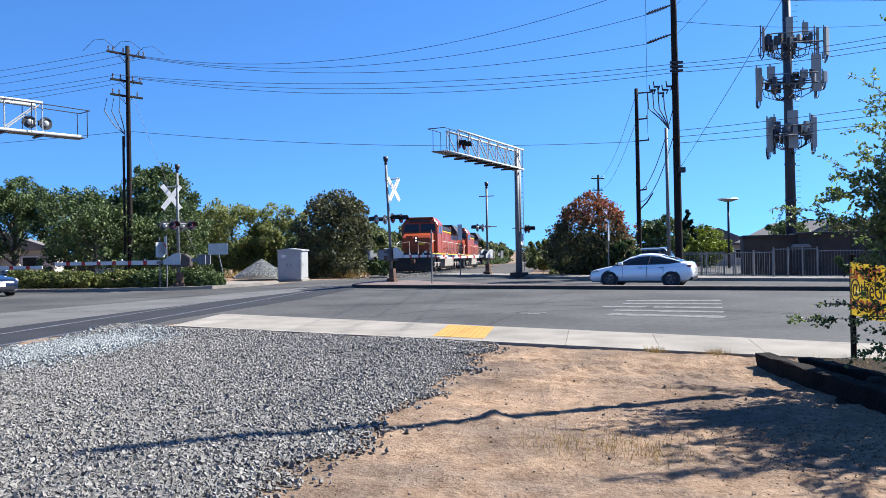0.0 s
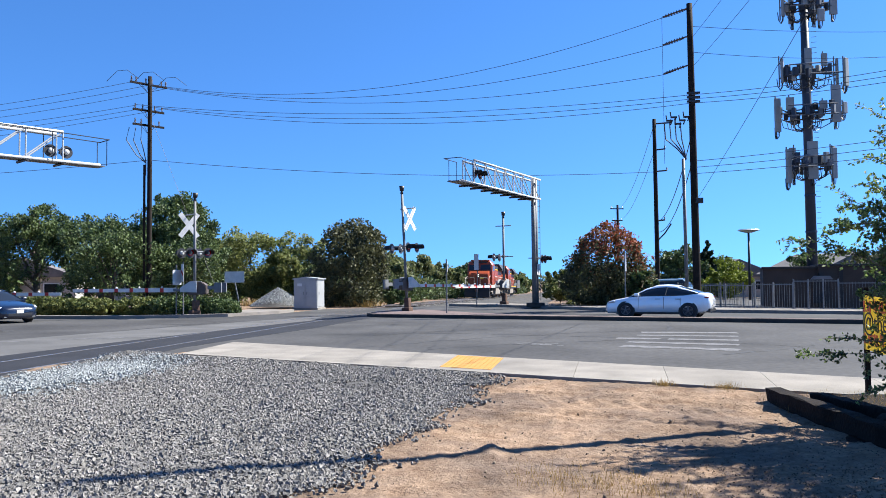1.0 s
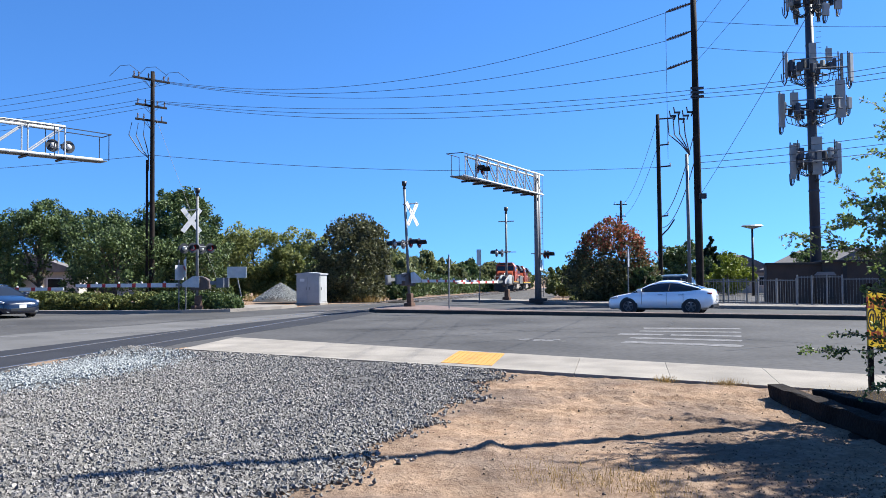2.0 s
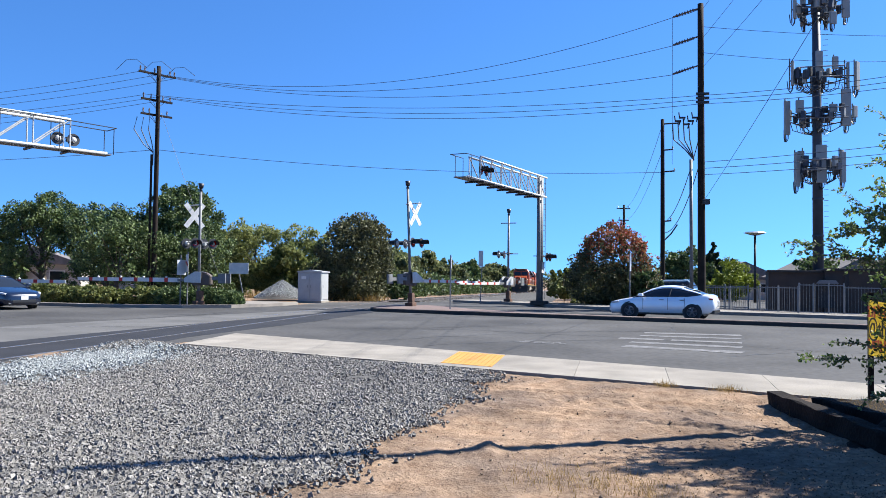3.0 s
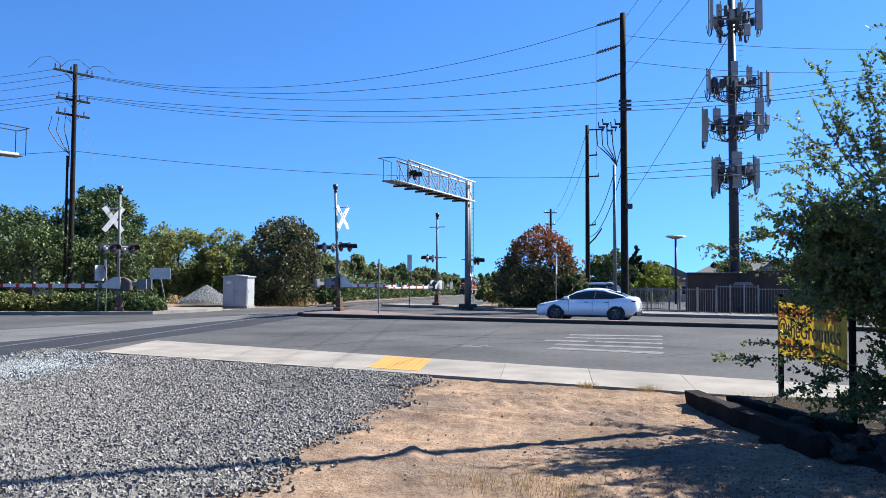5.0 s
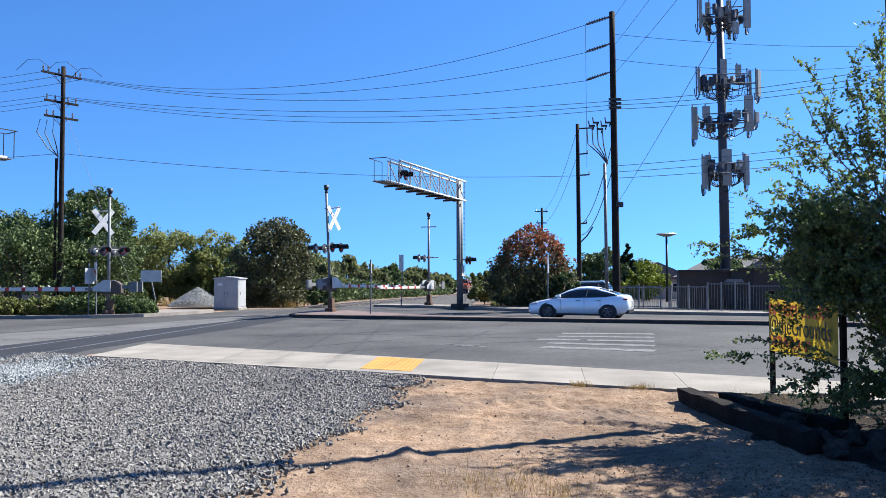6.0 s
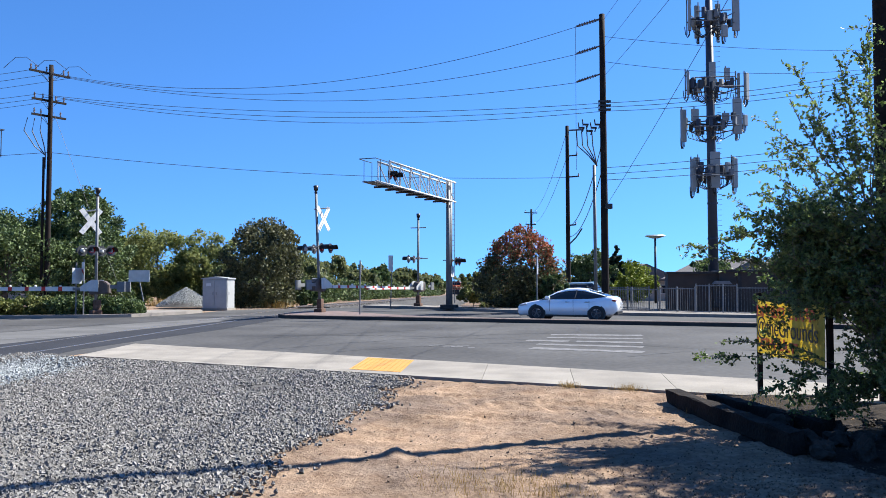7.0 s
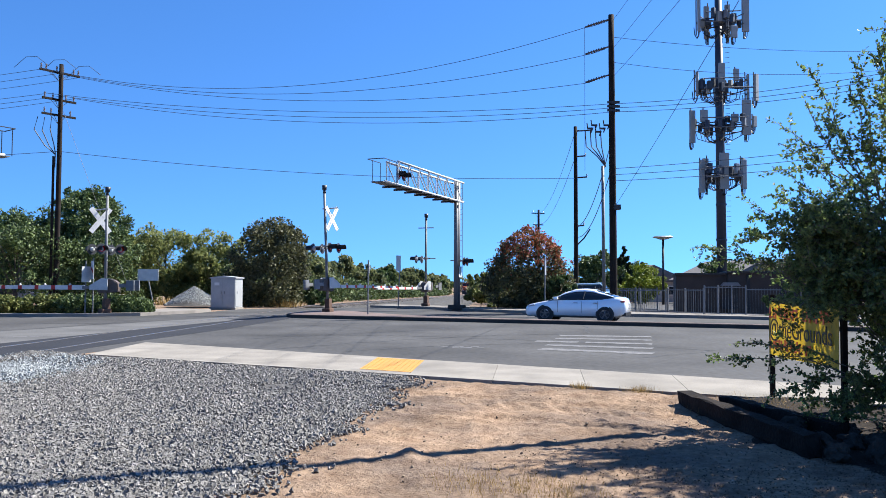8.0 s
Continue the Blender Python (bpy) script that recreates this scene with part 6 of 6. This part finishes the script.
    # long hood in sections
    for y0, y1, w, top, mm in ((6.0, 9.4, 0.95, 4.15, M_ORANGE), (9.4, 15.6, 0.93, 4.05, M_ORANGE), (15.6, 20.9, 0.95, 4.2, M_ORANGE)):
        part("hood", box(B(), (0, (y0 + y1) / 2, (1.56 + top) / 2), (2 * w, y1 - y0 - 0.02, top - 1.56), bevel=0.05), mm, g, "orange long hood")
        part("hood_top", box(B(), (0, (y0 + y1) / 2, top + 0.02), (2 * w - 0.3, y1 - y0 - 0.1, 0.14), bevel=0.03), M_LOCOBLACK, g, "sooty black hood top")
        n = int((y1 - y0) / 0.85)
        for i in range(n):
            y = y0 + (y1 - y0) * (i + 0.5) / n
            for s in (-1, 1):
                part("hood_door", box(B(), (s * (w + 0.012), y, 2.65), (0.03, (y1 - y0) / n - 0.08, 1.7), bevel=0.008), mm, g)
    part("black_band", box(B(), (0, 13.4, 3.86), (1.98, 15.0, 0.34), bevel=0.02), M_LOCOBLACK, g, "black upper hood band")
    part("radiator", prism(B(), [(-1.48, 3.55), (1.48, 3.55), (1.52, 3.75), (1.05, 4.45), (-1.05, 4.45), (-1.52, 3.75)], 16.0, 20.8), M_LOCOBLACK, g, "flared black radiator wing")
    part("exhaust_stack", box(B(), (0, 11.6, 4.3), (0.9, 1.3, 0.4), bevel=0.05), M_LOCOBLACK, g)
    part("air_intake", box(B(), (0, 7.6, 4.3), (1.6, 2.0, 0.3), bevel=0.05), M_LOCOBLACK, g)
    part("grille", box(B(), (0.965, 7.7, 3.4), (0.04, 2.6, 0.8), bevel=0.01), M_LOCOBLACK, g)
    part("yellow_band", box(B(), (0, 13.4, 3.62), (1.93, 14.9, 0.1)), M_STRIPE, g, "thin yellow hood stripe")
    # trucks with wheels
    for yc in (4.3, L - 4.3):
        for s in (-1, 1):
            part("truck_frame", box(B(), (s * 1.12, yc, 0.62), (0.18, 4.6, 0.34), bevel=0.04), M_TANK, g, "dusty truck side frame")
            for dy in (-1.85, 0, 1.85):
                part("wheel", tube(B(), (s * 0.70, yc + dy, 0.53), (s * 0.84, yc + dy, 0.53), 0.53, n=24), M_RAIL, g)
                part("journal_box", box(B(), (s * 1.24, yc + dy, 0.56), (0.16, 0.42, 0.34), bevel=0.03), M_LOCOBLACK, g)
            for dy in (-0.95, 0.95):
                part("spring", tube(B(), (s * 1.12, yc + dy, 0.8), (s * 1.12, yc + dy, 1.2), 0.13, n=10), M_LOCOBLACK, g)
    # handrails and steps
    for s in (-1, 1):
        for i in range(12):
            y = 6.6 + 1.25 * i
            part("stanchion", tube(B(), (s * 1.43, y, 1.5), (s * 1.43, y, 2.6), 0.022, n=6), M_RAILING, g)
        part("handrail", tube(B(), (s * 1.43, 6.4, 2.6), (s * 1.43, 20.6, 2.6), 0.024, n=6), M_RAILING, g, "pale handrail")
        part("handrail", path_tube(B(), [(s * 1.4, 0.3, 1.0), (s * 1.4, 0.32, 2.3), (s * 1.35, 0.9, 2.45), (s * 1.35, 2.4, 2.6)], 0.03, 6), M_RAILING, g)
        part("handrail", path_tube(B(), [(s * 0.35, 0.22, 1.5), (s * 0.35, 0.22, 2.45), (s * 1.3, 0.22, 2.3), (s * 1.3, 0.22, 1.5)], 0.03, 6), M_RAILING, g)
        for z in (0.45, 0.75, 1.05):
            part("step", box(B(), (s * 1.28, 0.75, z), (0.5, 0.32, 0.04)), M_TANK, g)
        for y in (0.55, 0.95):
            part("step_side", box(B(), (s * 1.28, y, 0.85), (0.52, 0.03, 0.95)), M_LOCOBLACK, g)
        part("ditch_light", tube(B(), (s * 0.95, 0.12, 1.62), (s * 0.95, 0.22, 1.62), 0.1, n=12), M_LAMP, g)
    return g


loco_1 = locomotive("orange and black diesel locomotive running away down the track")
loco_2 = copy_thing(loco_1, pose(0, 0, 0))
loco_2["label"] = "second orange and black diesel locomotive coupled ahead"

# ---- the near shrub, banner, timber and rubble ----
M_BANNER = mat("yellow_banner", (0.56, 0.44, 0.06), 0.6, vary=0.12, size=4, fine=30, bump=0.05)
M_BANNERRED = mat("banner_red", (0.60, 0.10, 0.035), 0.6, vary=0.1, bump=0.02)
M_BANNERBLACK = mat("banner_black", (0.03, 0.028, 0.02), 0.6, vary=0.1, bump=0.02)
ban = thing("banner_sign", "yellow banner with red and black lettering on a wooden post", "banner", (4.40, 11.05, 0.0), -91.5)
part("post", box(B(), (0, 0.03, 0.7), (0.06, 0.06, 1.6), bevel=0.006), M_WOODPOLE, ban, "dark wooden post")
part("post", box(B(), (2.12, 0.03, 0.7), (0.06, 0.06, 1.5), bevel=0.006), M_WOODPOLE, ban, "dark wooden post")
bm = B()
rows = []
for i in range(21):
    x = 0.02 + 2.1 * i / 20
    y = -0.015 + 0.018 * math.sin(i * 0.9)
    rows.append((bm.verts.new((x, y, 0.68 - 0.012 * math.sin(i * 0.31))), bm.verts.new((x, y * 0.6, 1.40 - 0.03 * math.sin(math.pi * i / 20)))))
for a, b in zip(rows, rows[1:]):
    bm.faces.new((a[0], b[0], b[1], a[1]))
bmesh.ops.solidify(bm, geom=bm.faces[:], thickness=0.004)
sheet = part("sheet", bm, M_BANNER, ban, "yellow vinyl sheet")
cu = bpy.data.curves.new("lettering", "FONT")
cu.body, cu.size, cu.align_x, cu.align_y, cu.extrude = "@theGrounds", 0.32, "CENTER", "CENTER", 0.003
tmp = new("tmp", cu)
deps = bpy.context.evaluated_depsgraph_get()
me = bpy.data.meshes.new_from_object(tmp.evaluated_get(deps))
bpy.data.objects.remove(tmp)
me.materials.clear()
me.materials.append(M_BANNERBLACK)
let = new("lettering", me)
let.parent = ban
let.matrix_basis = pose(1.06, -0.045, 1.04, 90, 0, 0)
let["label"] = "black lettering"
q = random.Random(3)
for z, hh, words in ((1.25, 0.15, (5, 4)), (0.83, 0.13, (7,))):
    x = 0.12
    for count in words:
        for i in range(count):
            w = 0.15
            bm = box(B(), (x + 0.011, -0.04, z), (0.045, 0.006, hh))
            box(bm, (x + w - 0.016, -0.04, z + q.choice((0, hh * 0.2))), (0.040, 0.006, hh * q.uniform(0.55, 1)))
            box(bm, (x + w / 2, -0.04, z + q.choice((-1, 0, 1)) * hh * 0.38), (w * 0.5, 0.006, 0.024))
            part("red_bar", bm, M_BANNERRED, ban)
            x += w + 0.04
        x += 0.12

M_TIMBER = mat("old_timber", (0.016, 0.0125, 0.0105), 0.95, vary=0.4, size=3, fine=30, bump=0.8, spec=0.12)


def timber(label, a, b, w, h, seed):
    a, b = Vector(a), Vector(b)
    L = (b - a).length
    rr = random.Random(seed)
    bm, rings = B(), []
    for i in range(15):
        f = i / 14
        k = 1 + rr.uniform(-0.06, 0.06)
        rings.append([(L * f + (rr.uniform(-0.06, 0.06) if i in (0, 14) else 0), y * w / 2 * k + rr.uniform(-0.012, 0.012), z * h / 2 * k + rr.uniform(-0.012, 0.012)) for y, z in ((-1, -0.9), (-0.9, -1), (0.9, -1), (1, -0.9), (1, 0.85), (0.85, 1), (-0.85, 1), (-1, 0.85))])
    loft(bm, rings)
    t = tagged(part("timber", bm, M_TIMBER), label, "timber", "old timbers")
    d = b - a
    t.matrix_basis = Matrix.Translation(a) @ d.to_track_quat("X", "Z").to_matrix().to_4x4()
    return t


timber("old dark railway tie lying on bare soil", (3.10, 10.62, 0.11), (3.46, 7.7, 0.09), 0.2, 0.21, 1)
timber("broken old railway tie lying beside another", (3.55, 10.4, 0.10), (4.1, 8.4, 0.10), 0.17, 0.17, 2)
M_RUBBLE = mat("dark_rubble", (0.036, 0.03, 0.0252), 0.95, vary=0.4, size=5, fine=30, bump=0.8, spec=0.12)
q = random.Random(12)
for i in range(30):
    bm = B()
    bmesh.ops.create_icosphere(bm, subdivisions=3, radius=1)
    s = q.uniform(0.06, 0.17)
    for v in bm.verts:
        v.co *= s * (1 + 0.55 * noise.noise(v.co * 1.6 + Vector((i, 0, 0))) + 0.3 * noise.noise(v.co * 4 + Vector((0, i, 0))))
        v.co.z *= 0.7
    o = tagged(part("rubble_chunk", bm, M_RUBBLE), "dark lump of earth and root rubble under a shrub", "rubble", "rubble chunks")
    o.matrix_basis = pose(q.uniform(3.55, 5.4), q.uniform(6.7, 9.2), s * 0.4, q.uniform(0, 360), 0, q.uniform(0, 360))

M_SHRUBLEAF = leaf_mat("shrub_leaves", (0.034, 0.060, 0.016), (0.20, 0.27, 0.080), 0.8, 0.48)
M_TWIG = mat("grey_twig", (0.13, 0.11, 0.095), 0.9, vary=0.2, size=9, fine=60, bump=0.2)


def near_shrub():
    """A tall loose shrub: stems that arch out, side twigs and small leaves along them."""
    r = np.random.default_rng(21)
    t = thing("shrub", "tall loose dark green shrub with arching twigs", "shrub", (4.60, 8.50, 0.125))
    t.scale = (0.924, 0.924, 0.924)
    stems, leaf_pts, leaf_dir = [], [], []

    def grow(p, d, length, rad, level, n):
        pts = [p.copy()]
        for i in range(n):
            d = d + r.normal(size=3) * (0.10 if level == 0 else 0.17) + np.array([0, 0, -0.03 if level == 0 else -0.015])
            d /= np.linalg.norm(d)
            p = p + d * length / n
            pts.append(p.copy())
        if all(q[2] > -0.13 for q in pts):
            stems.append((pts, rad, level))
            return pts
        return None

    def clothe(pts, step, size, frm=0.0):
        P = np.array(pts)
        seg = np.linalg.norm(np.diff(P, axis=0), axis=1)
        total = seg.sum()
        cum = np.concatenate([[0], np.cumsum(seg)])
        for sdist in np.arange(total * frm, total, step):
            i = min(len(seg) - 1, np.searchsorted(cum, sdist, side="right") - 1)
            c = P[i] + (P[i + 1] - P[i]) * ((sdist - cum[i]) / seg[i])
            d = (P[i + 1] - P[i]) / seg[i]
            leaf_pts.append(c)
            leaf_dir.append(d)

    def branch(p, d, length, rad, n=10, sides=9, twig=0.45, bare=0.25):
        pts = grow(p, d, length, rad, 0, n)
        if not pts:
            return
        clothe(pts, 0.015, 0.03, bare)
        for k in range(sides):
            i = int(r.integers(int(n * bare), n))
            q0 = pts[i]
            base = (np.array(pts[i + 1]) - pts[i])
            base /= np.linalg.norm(base)
            dd = base * 0.7 + r.normal(size=3) * 0.6
            dd /= np.linalg.norm(dd)
            tw = grow(q0, dd, twig * r.uniform(0.5, 1.2), rad * 0.35, 1, 5)
            if tw:
                clothe(tw, 0.0105, 0.03, 0.1)
                for _ in range(2):
                    j = int(r.integers(1, 5))
                    d3 = dd * 0.6 + r.normal(size=3) * 0.6
                    d3 /= np.linalg.norm(d3)
                    t3 = grow(tw[j], d3, twig * 0.4 * r.uniform(0.5, 1.2), rad * 0.2, 2, 3)
                    if t3:
                        clothe(t3, 0.011, 0.03, 0.05)

    # dense body
    for k in range(125):
        a = r.uniform(0, 6.283)
        p = np.array([r.normal() * 0.26 + 0.98, r.normal() * 0.30 - 0.25, r.uniform(-0.12, 0.45)])
        out = r.uniform(0.25, 1.0)
        d = np.array([math.cos(a) * out, math.sin(a) * out, r.uniform(0.45, 1.6)])
        d /= np.linalg.norm(d)
        branch(p, d, r.uniform(1.2, 2.5), 0.012, 10, 12, 0.42)
    # low limbs that reach out over the soil
    for k in range(74):
        low = k % 12 == 0
        p = np.array([r.normal() * 0.22 + 0.10, r.normal() * 0.16, r.uniform(0.25, 0.6) if low else r.uniform(1.40, 2.25)])
        d = np.array([-1.0, r.normal() * 0.35, r.uniform(-0.1, 0.1) if low else r.uniform(0.0, 0.75)])
        d /= np.linalg.norm(d)
        branch(p, d, r.uniform(0.6, 1.15), 0.010, 8, 11, 0.34, 0.2)
    # taller stems on the far side of the base
    for k in range(17):
        a = r.uniform(0, 6.283)
        p = np.array([r.normal() * 0.25 + 1.05, r.normal() * 0.35 + 0.1, r.uniform(0.3, 1.4)])
        d = np.array([math.cos(a) * 0.45 + 0.12, math.sin(a) * 0.45, r.uniform(0.8, 1.5)])
        d /= np.linalg.norm(d)
        branch(p, d, r.uniform(2.2, 3.9), 0.014, 12, 12, 0.45)
    # an extra crown mostly out of view, added to throw shade over the soil
    for k in range(130):
        a = r.uniform(0, 6.283)
        p = np.array([r.normal() * 0.5 + 1.6, r.normal() * 0.6 - 0.3, r.uniform(0.8, 4.0)])
        d = np.array([math.cos(a) * 0.7, math.sin(a) * 0.7, r.uniform(0.5, 1.5)])
        d /= np.linalg.norm(d)
        branch(p, d, r.uniform(0.9, 1.9), 0.012, 8, 9, 0.45)
    # long loose arching sprays
    for tgt, bare in (((-2.15, 0.3, 2.08), 0.5), ((-1.9, 0.2, 1.95), 0.55), ((-0.75, 0.3, 4.25), 0.5), ((-1.0, 0.3, 3.55), 0.5), ((-1.2, 0.2, 3.05), 0.5), ((-1.95, 0.3, 0.72), 0.45), ((-1.7, 0.2, 0.95), 0.45), ((-0.2, 0.2, 4.3), 0.5), ((0.2, 0.3, 4.9), 0.5), ((-1.45, 0.2, 2.55), 0.5), ((-1.3, 0.3, 2.2), 0.5), ((-0.6, 0.1, 3.7), 0.45), ((-1.25, 0.3, 2.75), 0.5), ((-1.3, 0.1, 2.35), 0.45), ((-0.9, 0.2, 3.2), 0.4), ((-0.3, 0.1, 3.9), 0.45), ((0.05, 0.1, 4.5), 0.45), ((-1.05, 0.1, 2.6), 0.4)):
        a, b = np.array([0.1, 0.05, max(0.4, tgt[2] * 0.42)]), np.array(tgt)
        L = np.linalg.norm(b - a)
        bow = np.array([0, 0, 0.32 * L])
        pts = []
        for i in range(13):
            f = i / 12
            pts.append(a + (b - a) * f + bow * (4 * f * (1 - f)) * (0.4 if tgt[2] > 1.0 else 0.3) + r.normal(size=3) * 0.015)
        stems.append((pts, 0.009, 0))
        clothe(pts, 0.016, 0.03, bare)
        for k in range(15):
            i = int(r.integers(int(12 * bare) - 1, 12))
            base = pts[i + 1] - pts[i]
            base /= np.linalg.norm(base)
            dd = base * 0.8 + r.normal(size=3) * 0.5
            dd /= np.linalg.norm(dd)
            tw = grow(pts[i], dd, 0.3 * r.uniform(0.4, 1.2), 0.004, 1, 4)
            if tw:
                clothe(tw, 0.014, 0.03, 0.1)
    bm = B()
    for pts, rad, level in stems:
        path_tube(bm, pts, rad, 5 if level == 0 else 3, rad * 0.35)
    tagged(part("twig_mass", bm, M_TWIG, t), kind="stuff")
    C, D = np.array(leaf_pts), np.array(leaf_dir)
    C = C + r.normal(size=C.shape) * 0.010
    n = len(C)
    e = D * 0.55 + r.normal(size=(n, 3)) * 0.75
    e /= np.linalg.norm(e, axis=1)[:, None]
    k = np.cross(e, r.normal(size=(n, 3)))
    k /= np.linalg.norm(k, axis=1)[:, None]
    u = np.cross(e, k)
    ln = r.uniform(0.030, 0.064, size=(n, 1))
    wd = ln * 0.32
    tip, m1, m2 = C + e * ln, C + e * ln * 0.5 + k * wd + u * wd * 0.3, C + e * ln * 0.5 - k * wd + u * wd * 0.3
    v = np.stack([C, m1, tip, m2], 1).reshape(-1, 3)
    idx = np.arange(n)[:, None] * 4
    f = np.concatenate([idx + [0, 1, 2], idx + [0, 2, 3]], 0)
    me = bpy.data.meshes.new("leaves")
    me.from_pydata(v.tolist(), [], f.tolist())
    me.materials.append(M_SHRUBLEAF)
    tagged(new("leaves", me), kind="stuff").parent = t
    return n


near_shrub()


def litter():
    """Dead leaves and twigs on the soil under and before the shrub."""
    r = np.random.default_rng(31)
    n = 16000
    x = np.concatenate([r.normal(4.7, 0.75, n * 3 // 4), r.uniform(3.3, 6.5, n // 4)])
    y = np.concatenate([r.normal(8.6, 1.1, n * 3 // 4), r.uniform(5.2, 9.6, n // 4)])
    x, y = np.concatenate([x, r.normal(2.6, 1.3, 6000)]), np.concatenate([y, r.normal(6.4, 0.8, 6000)])
    n = len(x)
    keep = (y < 12.6 - 0.487 * (x - 0.6)) & (x > 0.3 + 0.9 * r.uniform(0, 1, n) * np.abs(y - 8)) & (y > 4.8)
    x, y = x[keep], y[keep]
    z = ground_z(x, y) + 0.006
    me = leaves_mesh("leaf_litter", np.stack([x, y, z], 1), 0.011, r, 3.0)
    me.materials.append(leaf_mat("dead_leaves", (0.030, 0.022, 0.015), (0.15, 0.105, 0.07)))
    return tagged(new("leaf_litter", me), "dark dead leaves and twigs littering the soil", "leaf litter", kind="stuff")


litter()

# dark litter soil under the shrub and round the timbers, coloured darker for shade
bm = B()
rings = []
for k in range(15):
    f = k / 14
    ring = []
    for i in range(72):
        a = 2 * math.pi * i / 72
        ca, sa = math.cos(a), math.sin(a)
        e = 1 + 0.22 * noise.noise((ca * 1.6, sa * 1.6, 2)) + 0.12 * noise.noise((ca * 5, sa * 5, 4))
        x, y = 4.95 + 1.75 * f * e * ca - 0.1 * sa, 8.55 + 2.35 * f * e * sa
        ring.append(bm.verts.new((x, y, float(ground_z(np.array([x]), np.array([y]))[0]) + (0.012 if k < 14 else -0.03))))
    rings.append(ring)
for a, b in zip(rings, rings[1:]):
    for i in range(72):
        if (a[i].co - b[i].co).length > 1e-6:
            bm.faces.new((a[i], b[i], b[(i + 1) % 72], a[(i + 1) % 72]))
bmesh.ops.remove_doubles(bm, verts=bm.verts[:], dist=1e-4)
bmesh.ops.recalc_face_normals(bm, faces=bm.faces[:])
tagged(part("humus", bm, mat("dark_mulch", (0.0232, 0.0178, 0.0139), 0.95, vary=0.5, size=2.5, fine=30, bump=0.8, spec=0.1), smooth=True), "dark leaf-litter soil under a shrub, with shade in its colour", "soil", kind="structure")


# ---- what moves ----
def motions():
    """The two locomotives run away along the track at a steady thirty metres a second."""
    for loco, ahead in ((loco_1, 0.0), (loco_2, 22.9)):
        rows = []
        for i in range(17):
            t = 0.5 * i
            y = 62.0 + 30.0 * t + ahead
            rows.append((t, track_frame(y, 0.13)))
        walk(loco, rows)


motions()
